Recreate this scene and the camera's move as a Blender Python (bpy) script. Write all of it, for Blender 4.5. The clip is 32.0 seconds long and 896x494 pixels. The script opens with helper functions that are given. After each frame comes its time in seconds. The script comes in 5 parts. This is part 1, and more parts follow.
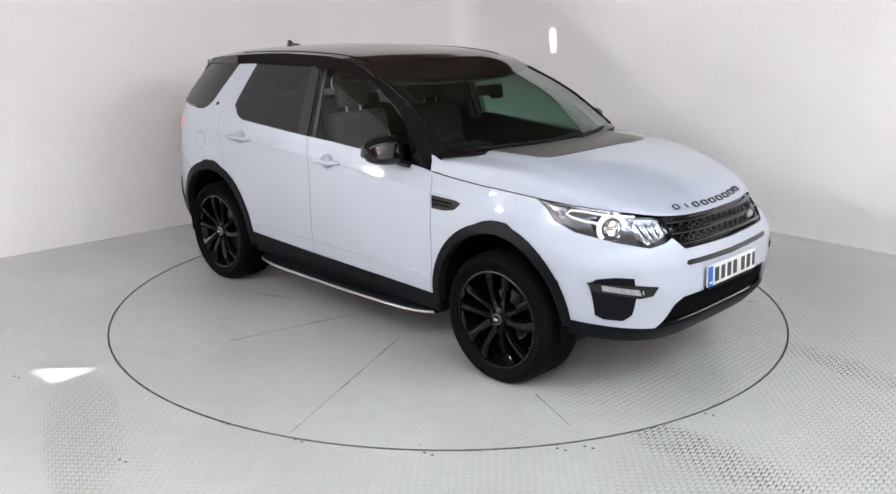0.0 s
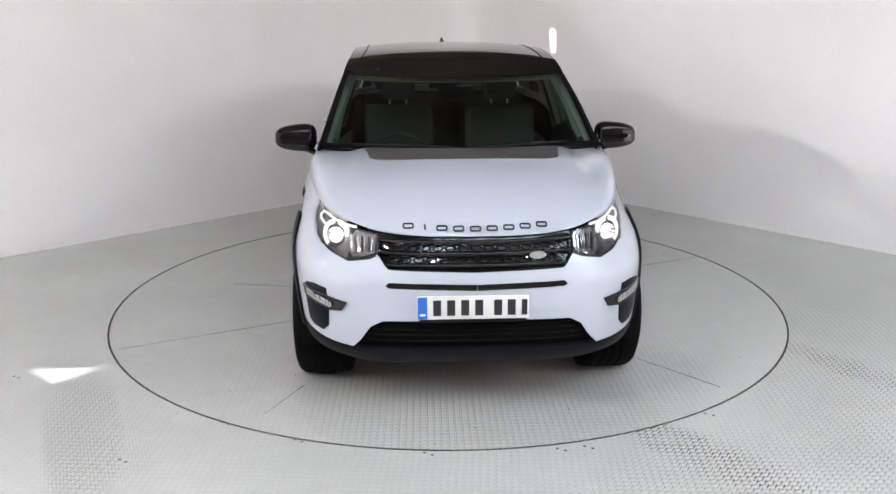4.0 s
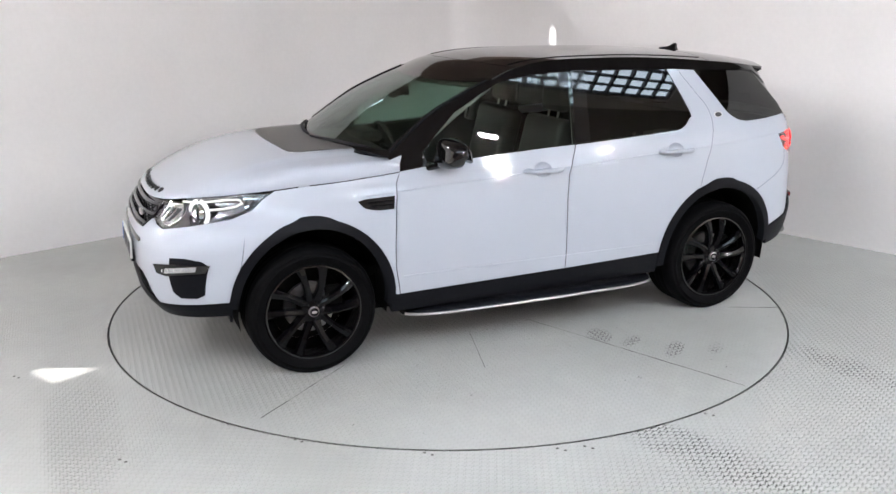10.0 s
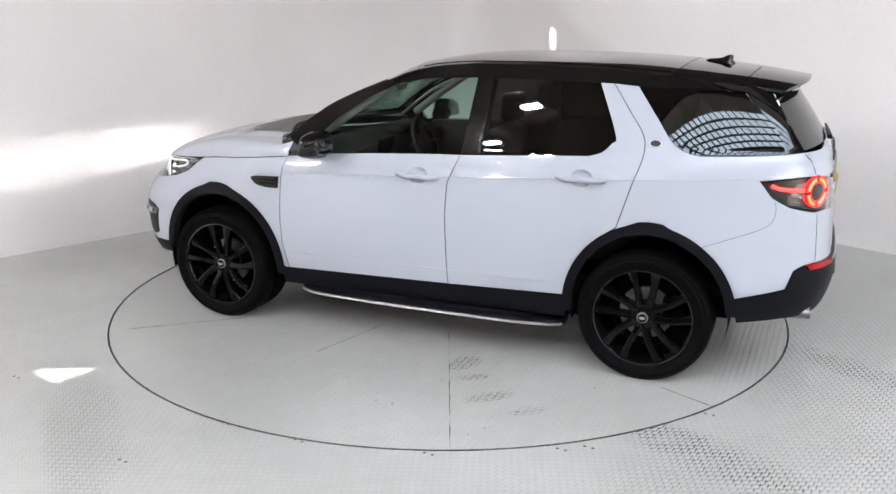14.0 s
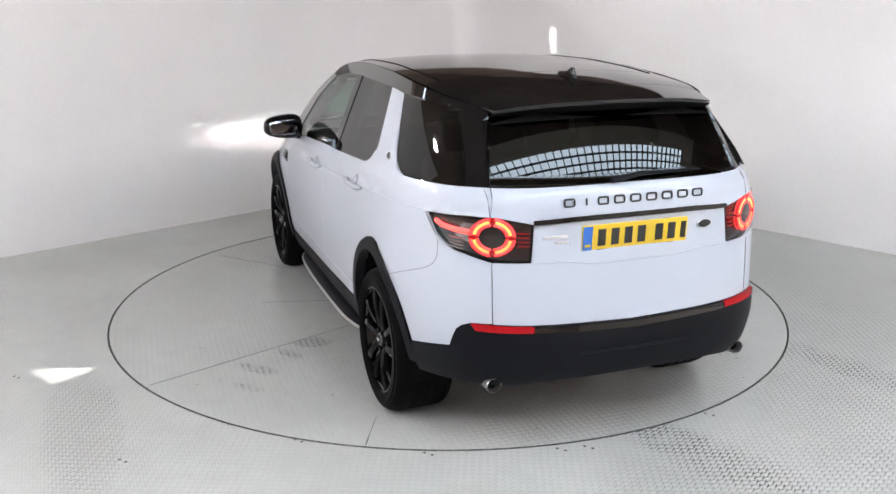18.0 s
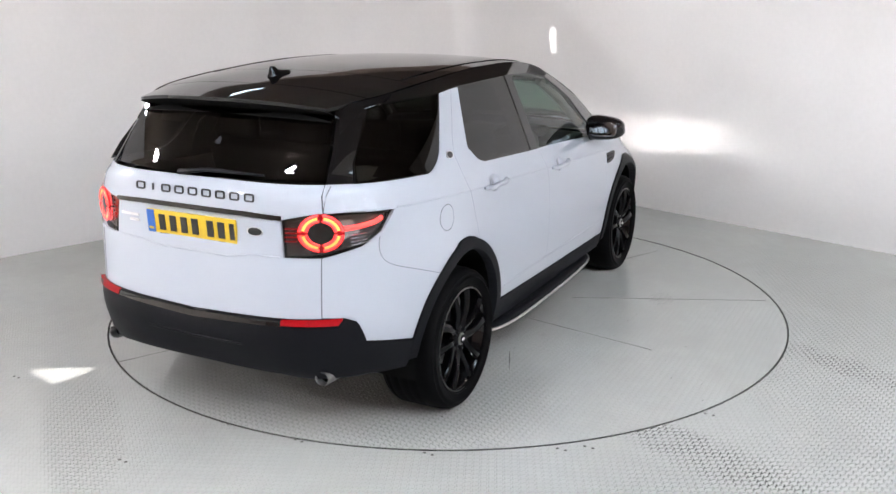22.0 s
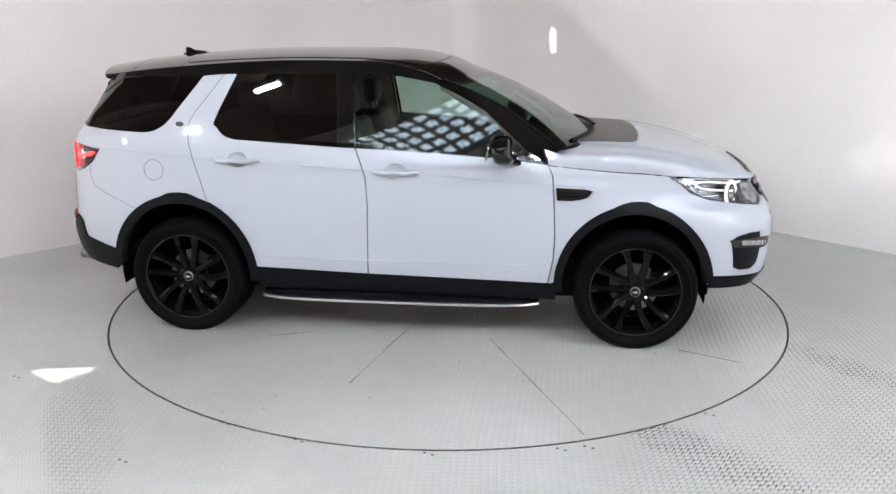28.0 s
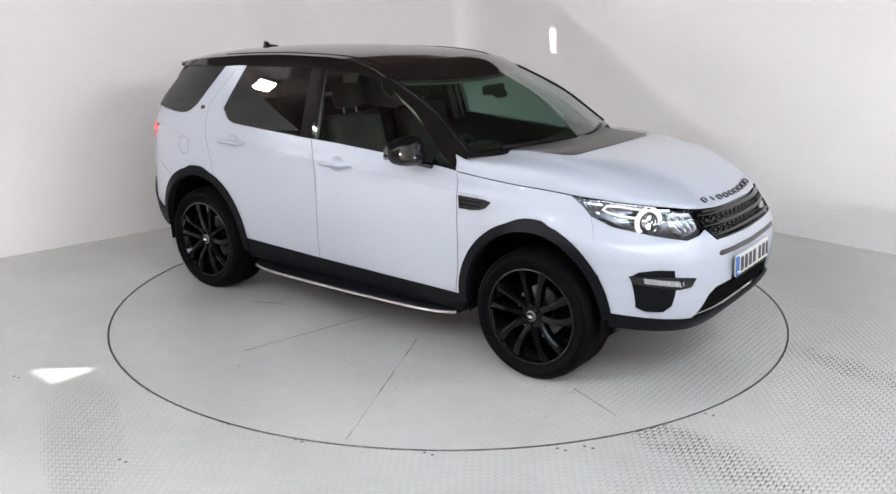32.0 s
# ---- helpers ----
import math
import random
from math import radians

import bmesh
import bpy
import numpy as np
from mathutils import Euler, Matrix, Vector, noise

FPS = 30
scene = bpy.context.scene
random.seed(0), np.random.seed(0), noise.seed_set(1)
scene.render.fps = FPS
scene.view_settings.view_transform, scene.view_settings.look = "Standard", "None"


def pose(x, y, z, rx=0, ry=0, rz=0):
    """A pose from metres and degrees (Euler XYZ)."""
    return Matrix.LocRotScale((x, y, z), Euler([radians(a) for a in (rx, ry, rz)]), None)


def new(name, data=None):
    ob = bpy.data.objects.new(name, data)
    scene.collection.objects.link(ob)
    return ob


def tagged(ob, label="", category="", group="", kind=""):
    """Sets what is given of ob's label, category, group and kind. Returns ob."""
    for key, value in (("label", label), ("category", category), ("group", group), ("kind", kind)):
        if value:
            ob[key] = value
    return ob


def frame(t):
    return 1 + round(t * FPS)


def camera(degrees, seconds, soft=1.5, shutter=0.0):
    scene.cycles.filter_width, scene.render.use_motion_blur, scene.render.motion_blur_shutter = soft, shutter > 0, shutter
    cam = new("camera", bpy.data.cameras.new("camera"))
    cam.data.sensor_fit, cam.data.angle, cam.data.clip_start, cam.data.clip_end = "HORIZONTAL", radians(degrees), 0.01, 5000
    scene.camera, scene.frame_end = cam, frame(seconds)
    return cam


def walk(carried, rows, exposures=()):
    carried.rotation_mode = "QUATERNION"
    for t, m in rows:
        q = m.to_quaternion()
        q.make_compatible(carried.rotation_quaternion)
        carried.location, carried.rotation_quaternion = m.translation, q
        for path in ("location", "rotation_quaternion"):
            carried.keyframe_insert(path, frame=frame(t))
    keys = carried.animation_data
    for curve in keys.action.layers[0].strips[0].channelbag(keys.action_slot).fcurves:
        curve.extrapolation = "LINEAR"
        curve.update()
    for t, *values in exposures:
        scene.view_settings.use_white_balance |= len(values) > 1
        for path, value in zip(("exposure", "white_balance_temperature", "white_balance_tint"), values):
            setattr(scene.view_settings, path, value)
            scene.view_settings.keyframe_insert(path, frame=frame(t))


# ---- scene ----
cam = camera(53.09, 32.0)
walk(cam, [(t, pose(0, -6.025, 2.026, 74.5, 0, 0) @ pose(0, 0, 0, 0, 0, -0.106)) for t in (0, 32)])

# ---------------------------------------------------------------- light
from mathutils.geometry import delaunay_2d_cdt

world = bpy.data.worlds.new("sky")
scene.world = world
world.use_nodes = True
sky = world.node_tree.nodes.new("ShaderNodeTexSky")
sky.sky_type, sky.sun_disc = "NISHITA", False
sky.sun_elevation, sky.sun_rotation = radians(55), radians(250)
world.node_tree.nodes["Background"].inputs[1].default_value = 0.12
world.node_tree.links.new(sky.outputs[0], world.node_tree.nodes["Background"].inputs[0])
scene.view_settings.exposure = 0.69
SUN_EL, SUN_AZ = 55.0, 200.0
sun = bpy.data.lights.new("sun", "SUN")
sun.energy, sun.angle, sun.color = 5.0, radians(0.2), (1.0, 0.97, 0.92)
new("sun", sun).matrix_world = pose(0, 0, 20, 0, 90 - SUN_EL, SUN_AZ)


# ---------------------------------------------------------------- materials
def material(name, colour, rough=0.5, metal=0.0, coat=0.0, emit=0.0, emit_colour=None, grain=0.0, scale=60.0, bump=0.0,
             stain=0.0, stain_scale=1.5, spec=0.5):
    m = bpy.data.materials.new(name)
    m.use_nodes = True
    nt = m.node_tree
    b = nt.nodes["Principled BSDF"]
    b.inputs["Base Color"].default_value = (*colour, 1)
    b.inputs["Roughness"].default_value = rough
    b.inputs["Metallic"].default_value = metal
    b.inputs["Specular IOR Level"].default_value = spec
    b.inputs["Coat Weight"].default_value = coat
    b.inputs["Coat Roughness"].default_value = 0.03
    if emit:
        b.inputs["Emission Color"].default_value = (*(emit_colour or colour), 1)
        b.inputs["Emission Strength"].default_value = emit
    if grain or stain or bump:
        co = nt.nodes.new("ShaderNodeTexCoord")
        n1 = nt.nodes.new("ShaderNodeTexNoise")
        n1.inputs["Scale"].default_value, n1.inputs["Detail"].default_value = scale, 4
        n2 = nt.nodes.new("ShaderNodeTexNoise")
        n2.inputs["Scale"].default_value, n2.inputs["Detail"].default_value = stain_scale, 5
        for n in (n1, n2):
            nt.links.new(co.outputs["Object"], n.inputs["Vector"])
        last = None
        for n, amount in ((n1, grain), (n2, stain)):
            if amount:
                mr = nt.nodes.new("ShaderNodeMapRange")
                mr.inputs["From Min"].default_value, mr.inputs["From Max"].default_value = 0.3, 0.7
                mr.inputs["To Min"].default_value, mr.inputs["To Max"].default_value = 1 - amount, 1 + amount * 0.4
                nt.links.new(n.outputs["Fac"], mr.inputs["Value"])
                mx = nt.nodes.new("ShaderNodeVectorMath")
                mx.operation = "SCALE"
                mx.inputs[0].default_value = colour
                if last:
                    nt.links.new(last, mx.inputs[0])
                nt.links.new(mr.outputs[0], mx.inputs["Scale"])
                last = mx.outputs[0]
        if last:
            nt.links.new(last, b.inputs["Base Color"])
        if bump:
            bp = nt.nodes.new("ShaderNodeBump")
            bp.inputs["Strength"].default_value, bp.inputs["Distance"].default_value = bump, 0.002
            nt.links.new(n1.outputs["Fac"], bp.inputs["Height"])
            nt.links.new(bp.outputs[0], b.inputs["Normal"])
    return m


def glass(name, tint, ior=1.5):
    """A thin pane: tinted see-through with a mirror-like skin."""
    m = bpy.data.materials.new(name)
    m.use_nodes = True
    nt = m.node_tree
    nt.nodes.remove(nt.nodes["Principled BSDF"])
    tr, gl = nt.nodes.new("ShaderNodeBsdfTransparent"), nt.nodes.new("ShaderNodeBsdfGlossy")
    tr.inputs["Color"].default_value = (*tint, 1)
    gl.inputs["Roughness"].default_value = 0.01
    lw, mix = nt.nodes.new("ShaderNodeLayerWeight"), nt.nodes.new("ShaderNodeMixShader")
    lw.inputs["Blend"].default_value = 0.5
    low = ((ior - 1) / (ior + 1)) ** 2
    power, spread = nt.nodes.new("ShaderNodeMath"), nt.nodes.new("ShaderNodeMapRange")
    power.operation = "POWER"
    power.inputs[1].default_value = 4.5
    spread.inputs["To Min"].default_value = low * 1.1
    nt.links.new(lw.outputs["Facing"], power.inputs[0])
    nt.links.new(power.outputs[0], spread.inputs["Value"])
    nt.links.new(spread.outputs[0], mix.inputs[0])
    nt.links.new(tr.outputs[0], mix.inputs[1])
    nt.links.new(gl.outputs[0], mix.inputs[2])
    nt.links.new(mix.outputs[0], nt.nodes["Material Output"].inputs[0])
    return m


PAINT = material("white_paint", (0.39, 0.42, 0.475), 0.3, 0, 1.0, grain=0.015, scale=400, spec=0.1)
BLACK = material("gloss_black", (0.004, 0.0037, 0.004), 0.035, spec=0.52)
PLASTIC = material("black_plastic", (0.0032, 0.0035, 0.0055), 0.5, spec=0.13, grain=0.25, scale=300, bump=0.2, stain=0.15)
DARK = material("dark_void", (0.005, 0.005, 0.005), 0.9, grain=0.2, spec=0.05)
RUBBER = material("tyre_rubber", (0.0022, 0.0022, 0.0026), 0.7, spec=0.06, grain=0.3, scale=150, bump=0.2, stain=0.25, stain_scale=6)
RIM = material("rim_black", (0.002, 0.002, 0.0025), 0.07, spec=0.16, grain=0.2, scale=80)
DISC = material("brake_steel", (0.24, 0.235, 0.23), 0.42, 1.0, grain=0.3, scale=40)
CHROME = material("chrome", (0.80, 0.80, 0.82), 0.12, 1.0, grain=0.05, scale=50)
MIRROR = material("mirror_glass", (0.24, 0.24, 0.25), 0.03, 1.0)
STEEL = material("brushed_steel", (0.62, 0.61, 0.60), 0.28, 1.0, grain=0.12, scale=120)
VINYL = material("bonnet_vinyl", (0.075, 0.07, 0.068), 0.38, grain=0.2, scale=500, bump=0.1)
LEATHER = material("dark_leather", (0.034, 0.031, 0.029), 0.5, spec=0.15, stain=0.2, stain_scale=5)
TRIM = material("grey_trim", (0.20, 0.19, 0.18), 0.7, grain=0.2, scale=250, bump=0.2)
HEADLINE = material("headlining", (0.35, 0.34, 0.32), 0.9, grain=0.15, scale=300)
CLEAR = glass("clear_glass", (0.54, 0.66, 0.60))
PRIVACY = glass("privacy_glass", (0.035, 0.032, 0.031), 1.55)
ROOFGLASS = material("roof_glass", (0.007, 0.005, 0.0045), 0.05, grain=0.1, spec=0.85)
LENS = glass("lamp_lens", (0.93, 0.94, 0.95))
SMOKE = glass("smoked_lens", (0.86, 0.84, 0.84))
WHITEGLOW = material("running_light", (.35, .35, .35), 0.3, emit=0.5, emit_colour=(1, 0.97, 0.92))
REDGLOW = material("tail_light", (0.6, 0.02, 0.01), 0.3, emit=1.5, emit_colour=(1.0, 0.03, 0.035))
HOTRED = material("tail_light_core", (0.6, 0.05, 0.02), 0.3, emit=2.4, emit_colour=(1.0, 0.24, 0.05))
BARRED = material("tail_bar_light", (0.6, 0.03, 0.02), 0.3, emit=2.0, emit_colour=(1.0, 0.055, 0.05))
RED = material("red_reflector", (0.32, 0.006, 0.010), 0.2, 0, 0.0, spec=0.2, grain=0.25, scale=300)
LAMPGREY = material("lamp_grey", (0.055, 0.055, 0.06), 0.25, 0.5, grain=0.2, scale=200)
REFLECTOR = material("lamp_reflector", (0.14, 0.14, 0.148), 0.22, 0.8, grain=0.2, scale=120)
SILVER = material("lamp_silver", (0.55, 0.56, 0.58), 0.15, 0.9, grain=0.1)
PLATEW = material("plate_white", (0.60, 0.60, 0.585), 0.35, grain=0.05, scale=80)
PLATEY = material("plate_yellow", (0.60, 0.40, 0.02), 0.35, grain=0.05, scale=80)
PLATEB = material("plate_blue", (0.02, 0.12, 0.45), 0.35, grain=0.05, scale=80)
HEADGLOW = material("head_light", (1, 1, 1), 0.2, emit=3.5, emit_colour=(1.0, 0.96, 0.90))
BEAM = material("beam_source", (1, 1, 1), 0.2, emit=23000.0, emit_colour=(1.0, 0.95, 0.88))
DARKLAMP = material("lamp_dark_red", (0.014, 0.003, 0.003), 0.25, 0, 0.2, grain=0.3, scale=120)
STEELDIM = material("dim_mesh", (0.006, 0.006, 0.007), 0.25, 0.0, spec=0.3, grain=0.1)
SHUT = material("shut_line_shade", (0.07, 0.07, 0.075), 0.7, grain=0.1)
INK = material("black_ink", (0.01, 0.01, 0.01), 0.4, grain=0.1)
PAPER = material("paper", (0.75, 0.75, 0.73), 0.7, grain=0.1, scale=30)


# ---------------------------------------------------------------- mesh helpers
def mesh_of(name, verts, faces, mat, normals=None, smooth=True, sharp=40):
    me = bpy.data.meshes.new(name)
    me.from_pydata([tuple(v) for v in verts], [], [tuple(f) for f in faces])
    me.materials.append(mat)
    if smooth:
        me.shade_smooth()
        if normals is not None:
            me.normals_split_custom_set_from_vertices([tuple(n) for n in normals])
        else:
            me.set_sharp_from_angle(angle=radians(sharp))
    return me


def put(name, me, parent=None, label="", m=None):
    ob = new(name, me)
    ob.parent = parent
    if m is not None:
        ob.matrix_basis = m
    if label:
        ob["label"] = label
    return ob


def part(name, bm, mat, parent, label="", m=None, smooth=True, sharp=35):
    me = bpy.data.meshes.new(name)
    bm.to_mesh(me)
    bm.free()
    me.materials.append(mat)
    if smooth:
        me.shade_smooth()
        me.set_sharp_from_angle(angle=radians(sharp))
    return put(name, me, parent, label, m)


def box(sx, sy, sz, at=(0, 0, 0), bevel=0.0, seg=2, turn=None):
    bm = bmesh.new()
    bmesh.ops.create_cube(bm, size=1)
    bmesh.ops.scale(bm, vec=(sx, sy, sz), verts=bm.verts)
    if bevel:
        bmesh.ops.bevel(bm, geom=list(bm.edges), offset=bevel, segments=seg, profile=0.5, affect="EDGES")
    if turn is not None:
        bmesh.ops.transform(bm, matrix=turn, verts=bm.verts)
    bmesh.ops.translate(bm, vec=at, verts=bm.verts)
    return bm


def lathe(profile, n=48, axis="y"):
    """Turns (radius, height) pairs round the axis."""
    vs, fs = [], []
    for i in range(n):
        a = 2 * math.pi * i / n
        for r, h in profile:
            c, s = r * math.cos(a), r * math.sin(a)
            vs.append({"y": (c, h, s), "z": (c, s, h), "x": (h, c, s)}[axis])
    k = len(profile)
    for i in range(n):
        j = (i + 1) % n
        for q in range(k - 1):
            fs.append((i * k + q, i * k + q + 1, j * k + q + 1, j * k + q))
    return vs, fs


def tube(points, radius, n=10, flat=1.0):
    """A bar along points; flat squeezes it in z."""
    pts = [Vector(p) for p in points]
    vs, fs = [], []
    for i, p in enumerate(pts):
        d = (pts[min(i + 1, len(pts) - 1)] - pts[max(i - 1, 0)]).normalized()
        up = Vector((0, 0, 1)) if abs(d.z) < 0.9 else Vector((1, 0, 0))
        a = d.cross(up).normalized()
        b = a.cross(d).normalized()
        r = radius[i] if isinstance(radius, (list, tuple)) else radius
        for k in range(n):
            w = 2 * math.pi * k / n
            vs.append(p + a * (r * math.cos(w)) + b * (r * flat * math.sin(w)))
    for i in range(len(pts) - 1):
        for k in range(n):
            q = (k + 1) % n
            fs.append((i * n + k, i * n + q, (i + 1) * n + q, (i + 1) * n + k))
    fs.append(tuple(range(n - 1, -1, -1)))
    fs.append(tuple(range((len(pts) - 1) * n, len(pts) * n)))
    return vs, fs


def smooth_step(a, b, x):
    t = min(1.0, max(0.0, (x - a) / (b - a)))
    return t * t * (3 - 2 * t)


def curve(pts):
    """A smooth function through a few (x, value) knots."""
    xs = [p[0] for p in pts]
    ys = [p[1] for p in pts]
    d = [(ys[i + 1] - ys[i]) / (xs[i + 1] - xs[i]) for i in range(len(xs) - 1)]
    m = [d[0]] + [0 if d[i - 1] * d[i] <= 0 else 2 * d[i - 1] * d[i] / (d[i - 1] + d[i]) for i in range(1, len(d))] + [d[-1]]

    def f(x):
        if x <= xs[0]:
            return ys[0] + m[0] * (x - xs[0])
        if x >= xs[-1]:
            return ys[-1] + m[-1] * (x - xs[-1])
        i = max(k for k in range(len(xs) - 1) if xs[k] <= x)
        h = xs[i + 1] - xs[i]
        t = (x - xs[i]) / h
        return (ys[i] * (1 + 2 * t) * (1 - t) ** 2 + m[i] * h * t * (1 - t) ** 2
                + ys[i + 1] * t * t * (3 - 2 * t) + m[i + 1] * h * t * t * (t - 1))
    return f


def spline(pts, n=6, closed=False):
    """Points along a Catmull-Rom curve through pts."""
    out = []
    k = len(pts)
    for i in range(k if closed else k - 1):
        a, b, c, d = (pts[(i + j) % k] if closed else pts[min(max(i + j, 0), k - 1)] for j in (-1, 0, 1, 2))
        for s in range(n):
            t = s / n
            out.append(tuple(0.5 * (2 * b[q] + (c[q] - a[q]) * t + (2 * a[q] - 5 * b[q] + 4 * c[q] - d[q]) * t * t
                                    + (3 * b[q] - a[q] - 3 * c[q] + d[q]) * t ** 3) for q in (0, 1)))
    if not closed:
        out.append(tuple(pts[-1][:2]))
    return out


# ---------------------------------------------------------------- the car's outer skin
# Front of the car along +x, its left side along +y, tyres on z = 0.
MID = 0.84                                           # the sides run straight between x = -MID and MID
NOSE = curve([(.20, 1.98), (.30, 2.10), (.36, 2.17), (.44, 2.218), (.60, 2.234), (.72, 2.230), (.80, 2.212), (.90, 2.168), (1.0, 2.108), (1.1, 2.03)])
TAIL_LOW = curve([(.20, -2.12), (.35, -2.21), (.45, -2.27), (.60, -2.30), (.68, -2.285), (.85, -2.275), (1.0, -2.265), (1.15, -2.25), (1.22, -2.235), (1.27, -2.19)])
HALF_LOW = curve([(.20, .82), (.35, .885), (.50, .912), (.75, .925), (.95, .919), (1.04, .914), (1.06, .903), (1.11, .888), (1.16, .866)])


def TAIL(z):
    return TAIL_LOW(z) if z < 1.27 else -2.19 + .60 * (z - 1.27) + .25 * (z - 1.27) ** 2


def HALF(z):
    return HALF_LOW(z) if z < 1.16 else .866 - .36 * (z - 1.16) - .024 * (z - 1.16) ** 2


def squareness(z):
    """How square the nose is in plan: squarer low down."""
    return 3.0 + 1.0 * (1 - smooth_step(.72, .93, z))


def skin(p, z):
    """The skin at p, the way round from the nose (p > MID) along the left side to the tail (p < -MID), at height z."""
    if abs(p) > MID + 2:                             # past the middle, on the car's right
        q = skin(math.copysign(2 * (MID + 2), p) - p, z)
        return Vector((q.x, -q.y, q.z))
    if p > MID:
        f = (1 - (p - MID) / 2) * math.pi / 2
        end, n = NOSE(z), squareness(z)
    elif p < -MID:
        f = (1 - (-MID - p) / 2) * math.pi / 2
        end, n = TAIL(z), 4.2
    else:
        f = None
    s = math.copysign(MID, p)
    x = p if f is None else s + (end - s) * max(0.0, math.cos(f)) ** (2 / n)
    zz = z + 0.06 * max(-1.6, min(1.3, x)) * smooth_step(.7, 1.0, z) * (1 - smooth_step(1.15, 1.85, z))
    y = HALF(zz) * (1 if f is None else max(0.0, math.sin(f)) ** (2 / n))
    y *= 1 - 0.055 * smooth_step(.84, 1.7, x) * smooth_step(.8, 1.0, z)
    # the flanks swell over the wheels
    y += (.016 * math.exp(-((x - 1.36) / .34) ** 2) + .032 * math.exp(-((x + 1.60) / .30) ** 2)) * smooth_step(.20, .45, z) * (1 - smooth_step(.78, 1.02, z))
    return Vector((x, y, z))


def at_x(x, z):
    if abs(x) <= MID:
        return x
    end, n = (NOSE(z), squareness(z)) if x > 0 else (TAIL(z), 4.2)
    s = math.copysign(MID, x)
    c = min(1.0, abs((x - s) / (end - s))) ** (n / 2)
    return s + math.copysign(2 * (1 - math.acos(c) * 2 / math.pi), x)


def at_y(y, z, front):
    if y < 0:
        return (2 if front else -2) * (MID + 2) - at_y(-y, z, front)
    lo, hi = (MID, MID + 2) if front else (-MID - 2, -MID)
    for _ in range(40):
        m = (lo + hi) / 2
        if (skin(m, z).y > y) == front:
            lo = m
        else:
            hi = m
    return (lo + hi) / 2


def normal_at(p, z):
    e = 1e-3
    a = skin(p + e, z) - skin(p - e, z)
    b = skin(p, z + e) - skin(p, z - e)
    n = b.cross(a)
    if n.length < 1e-9:
        n = Vector((math.copysign(1, p), 0, 0))
    n.normalize()
    mid = skin(p, z)
    return n if n.dot(Vector((mid.x * 0.3, mid.y, 0.2))) > 0 else -n


def outline(poly, step=0.035):
    """Corners (x, z), (y, z, 'front') or (y, z, 'rear') to points of the skin's chart, close together."""
    def chart(v):
        return (at_x(v[0], v[1]) if len(v) == 2 else at_y(v[0], v[1], v[2] == "front"), v[1])
    out = []
    for a, b in zip(poly, poly[1:] + poly[:1]):
        ca, cb = chart(a), chart(b)
        n = max(1, int(math.hypot(cb[0] - ca[0], cb[1] - ca[1]) / step))
        same = len(a) == len(b) and a[2:] == b[2:]
        for i in range(n):
            t = i / n
            if same:
                out.append(chart((a[0] + (b[0] - a[0]) * t, a[1] + (b[1] - a[1]) * t, *a[2:])))
            else:
                out.append((ca[0] + (cb[0] - ca[0]) * t, ca[1] + (cb[1] - ca[1]) * t))
    return out


def fill(loop, res):
    """Triangles inside a closed loop of 2D points, with a net of inner points."""
    n = len(loop)
    xs, ys = [q[0] for q in loop], [q[1] for q in loop]

    def inside(x, y):
        odd = False
        for i in range(n):
            x1, y1 = loop[i]
            x2, y2 = loop[(i + 1) % n]
            if (y1 > y) != (y2 > y) and x < (x2 - x1) * (y - y1) / (y2 - y1) + x1:
                odd = not odd
        return odd
    arr = np.array(loop)
    pts = list(loop)
    y = math.ceil(min(ys) / res) * res
    row = 0
    while y < max(ys):
        x = math.ceil(min(xs) / res) * res + (res / 2 if row % 2 else 0)
        while x < max(xs):
            if np.min(np.hypot(arr[:, 0] - x, arr[:, 1] - y)) > res * 0.45 and inside(x, y):
                pts.append((x, y))
            x += res
        y += res * 0.87
        row += 1
    vs, _, fs, _, _, _ = delaunay_2d_cdt([Vector(q) for q in pts], [(i, (i + 1) % n) for i in range(n)], [], 1, 1e-6)
    return [(v.x, v.y) for v in vs], [list(f) for f in fs]


def sheet(name, loop, place, res, mat, parent, off=0.0, depth=0.018, side=1, label="", hole=None):
    """A panel over a loop of a chart: skin, a slightly rolled rim, and an edge of some depth."""
    vs2, fs = fill(loop, res)
    vs, ns = [], []
    for u, v in vs2:
        q, n = place(u, v)
        vs.append(q + n * off)
        ns.append(n)
    count = {}
    tri = []
    for f in fs:
        a, b, c = (vs[i] for i in f[:3])
        if hole and min(math.hypot(vs[i].y - hole[0].y, vs[i].z - hole[0].z) for i in f) < hole[1]:
            continue
        if (b - a).cross(c - a).dot(ns[f[0]]) < 0:
            f = f[::-1]
        tri.append(f)
        for i in range(len(f)):
            e = (f[i], f[(i + 1) % len(f)])
            count[tuple(sorted(e))] = e if tuple(sorted(e)) not in count else None
    rim = {}
    for e in [e for e in count.values() if e]:
        for i in e:
            if i not in rim:
                rim[i] = (len(vs), len(vs) + 1)
                vs += [vs[i].copy(), vs[i] - ns[i] * depth]
                ns += [ns[i], ns[i]]
    for e in [e for e in count.values() if e]:
        a, b = e
        tri.append([b, a, rim[a][1], rim[b][1]])
    if side < 0:
        vs = [Vector((q.x, -q.y, q.z)) for q in vs]
        ns = [Vector((q.x, -q.y, q.z)) for q in ns]
        tri = [f[::-1] for f in tri]
    return put(name, mesh_of(name, vs, tri, mat, ns), parent, label)


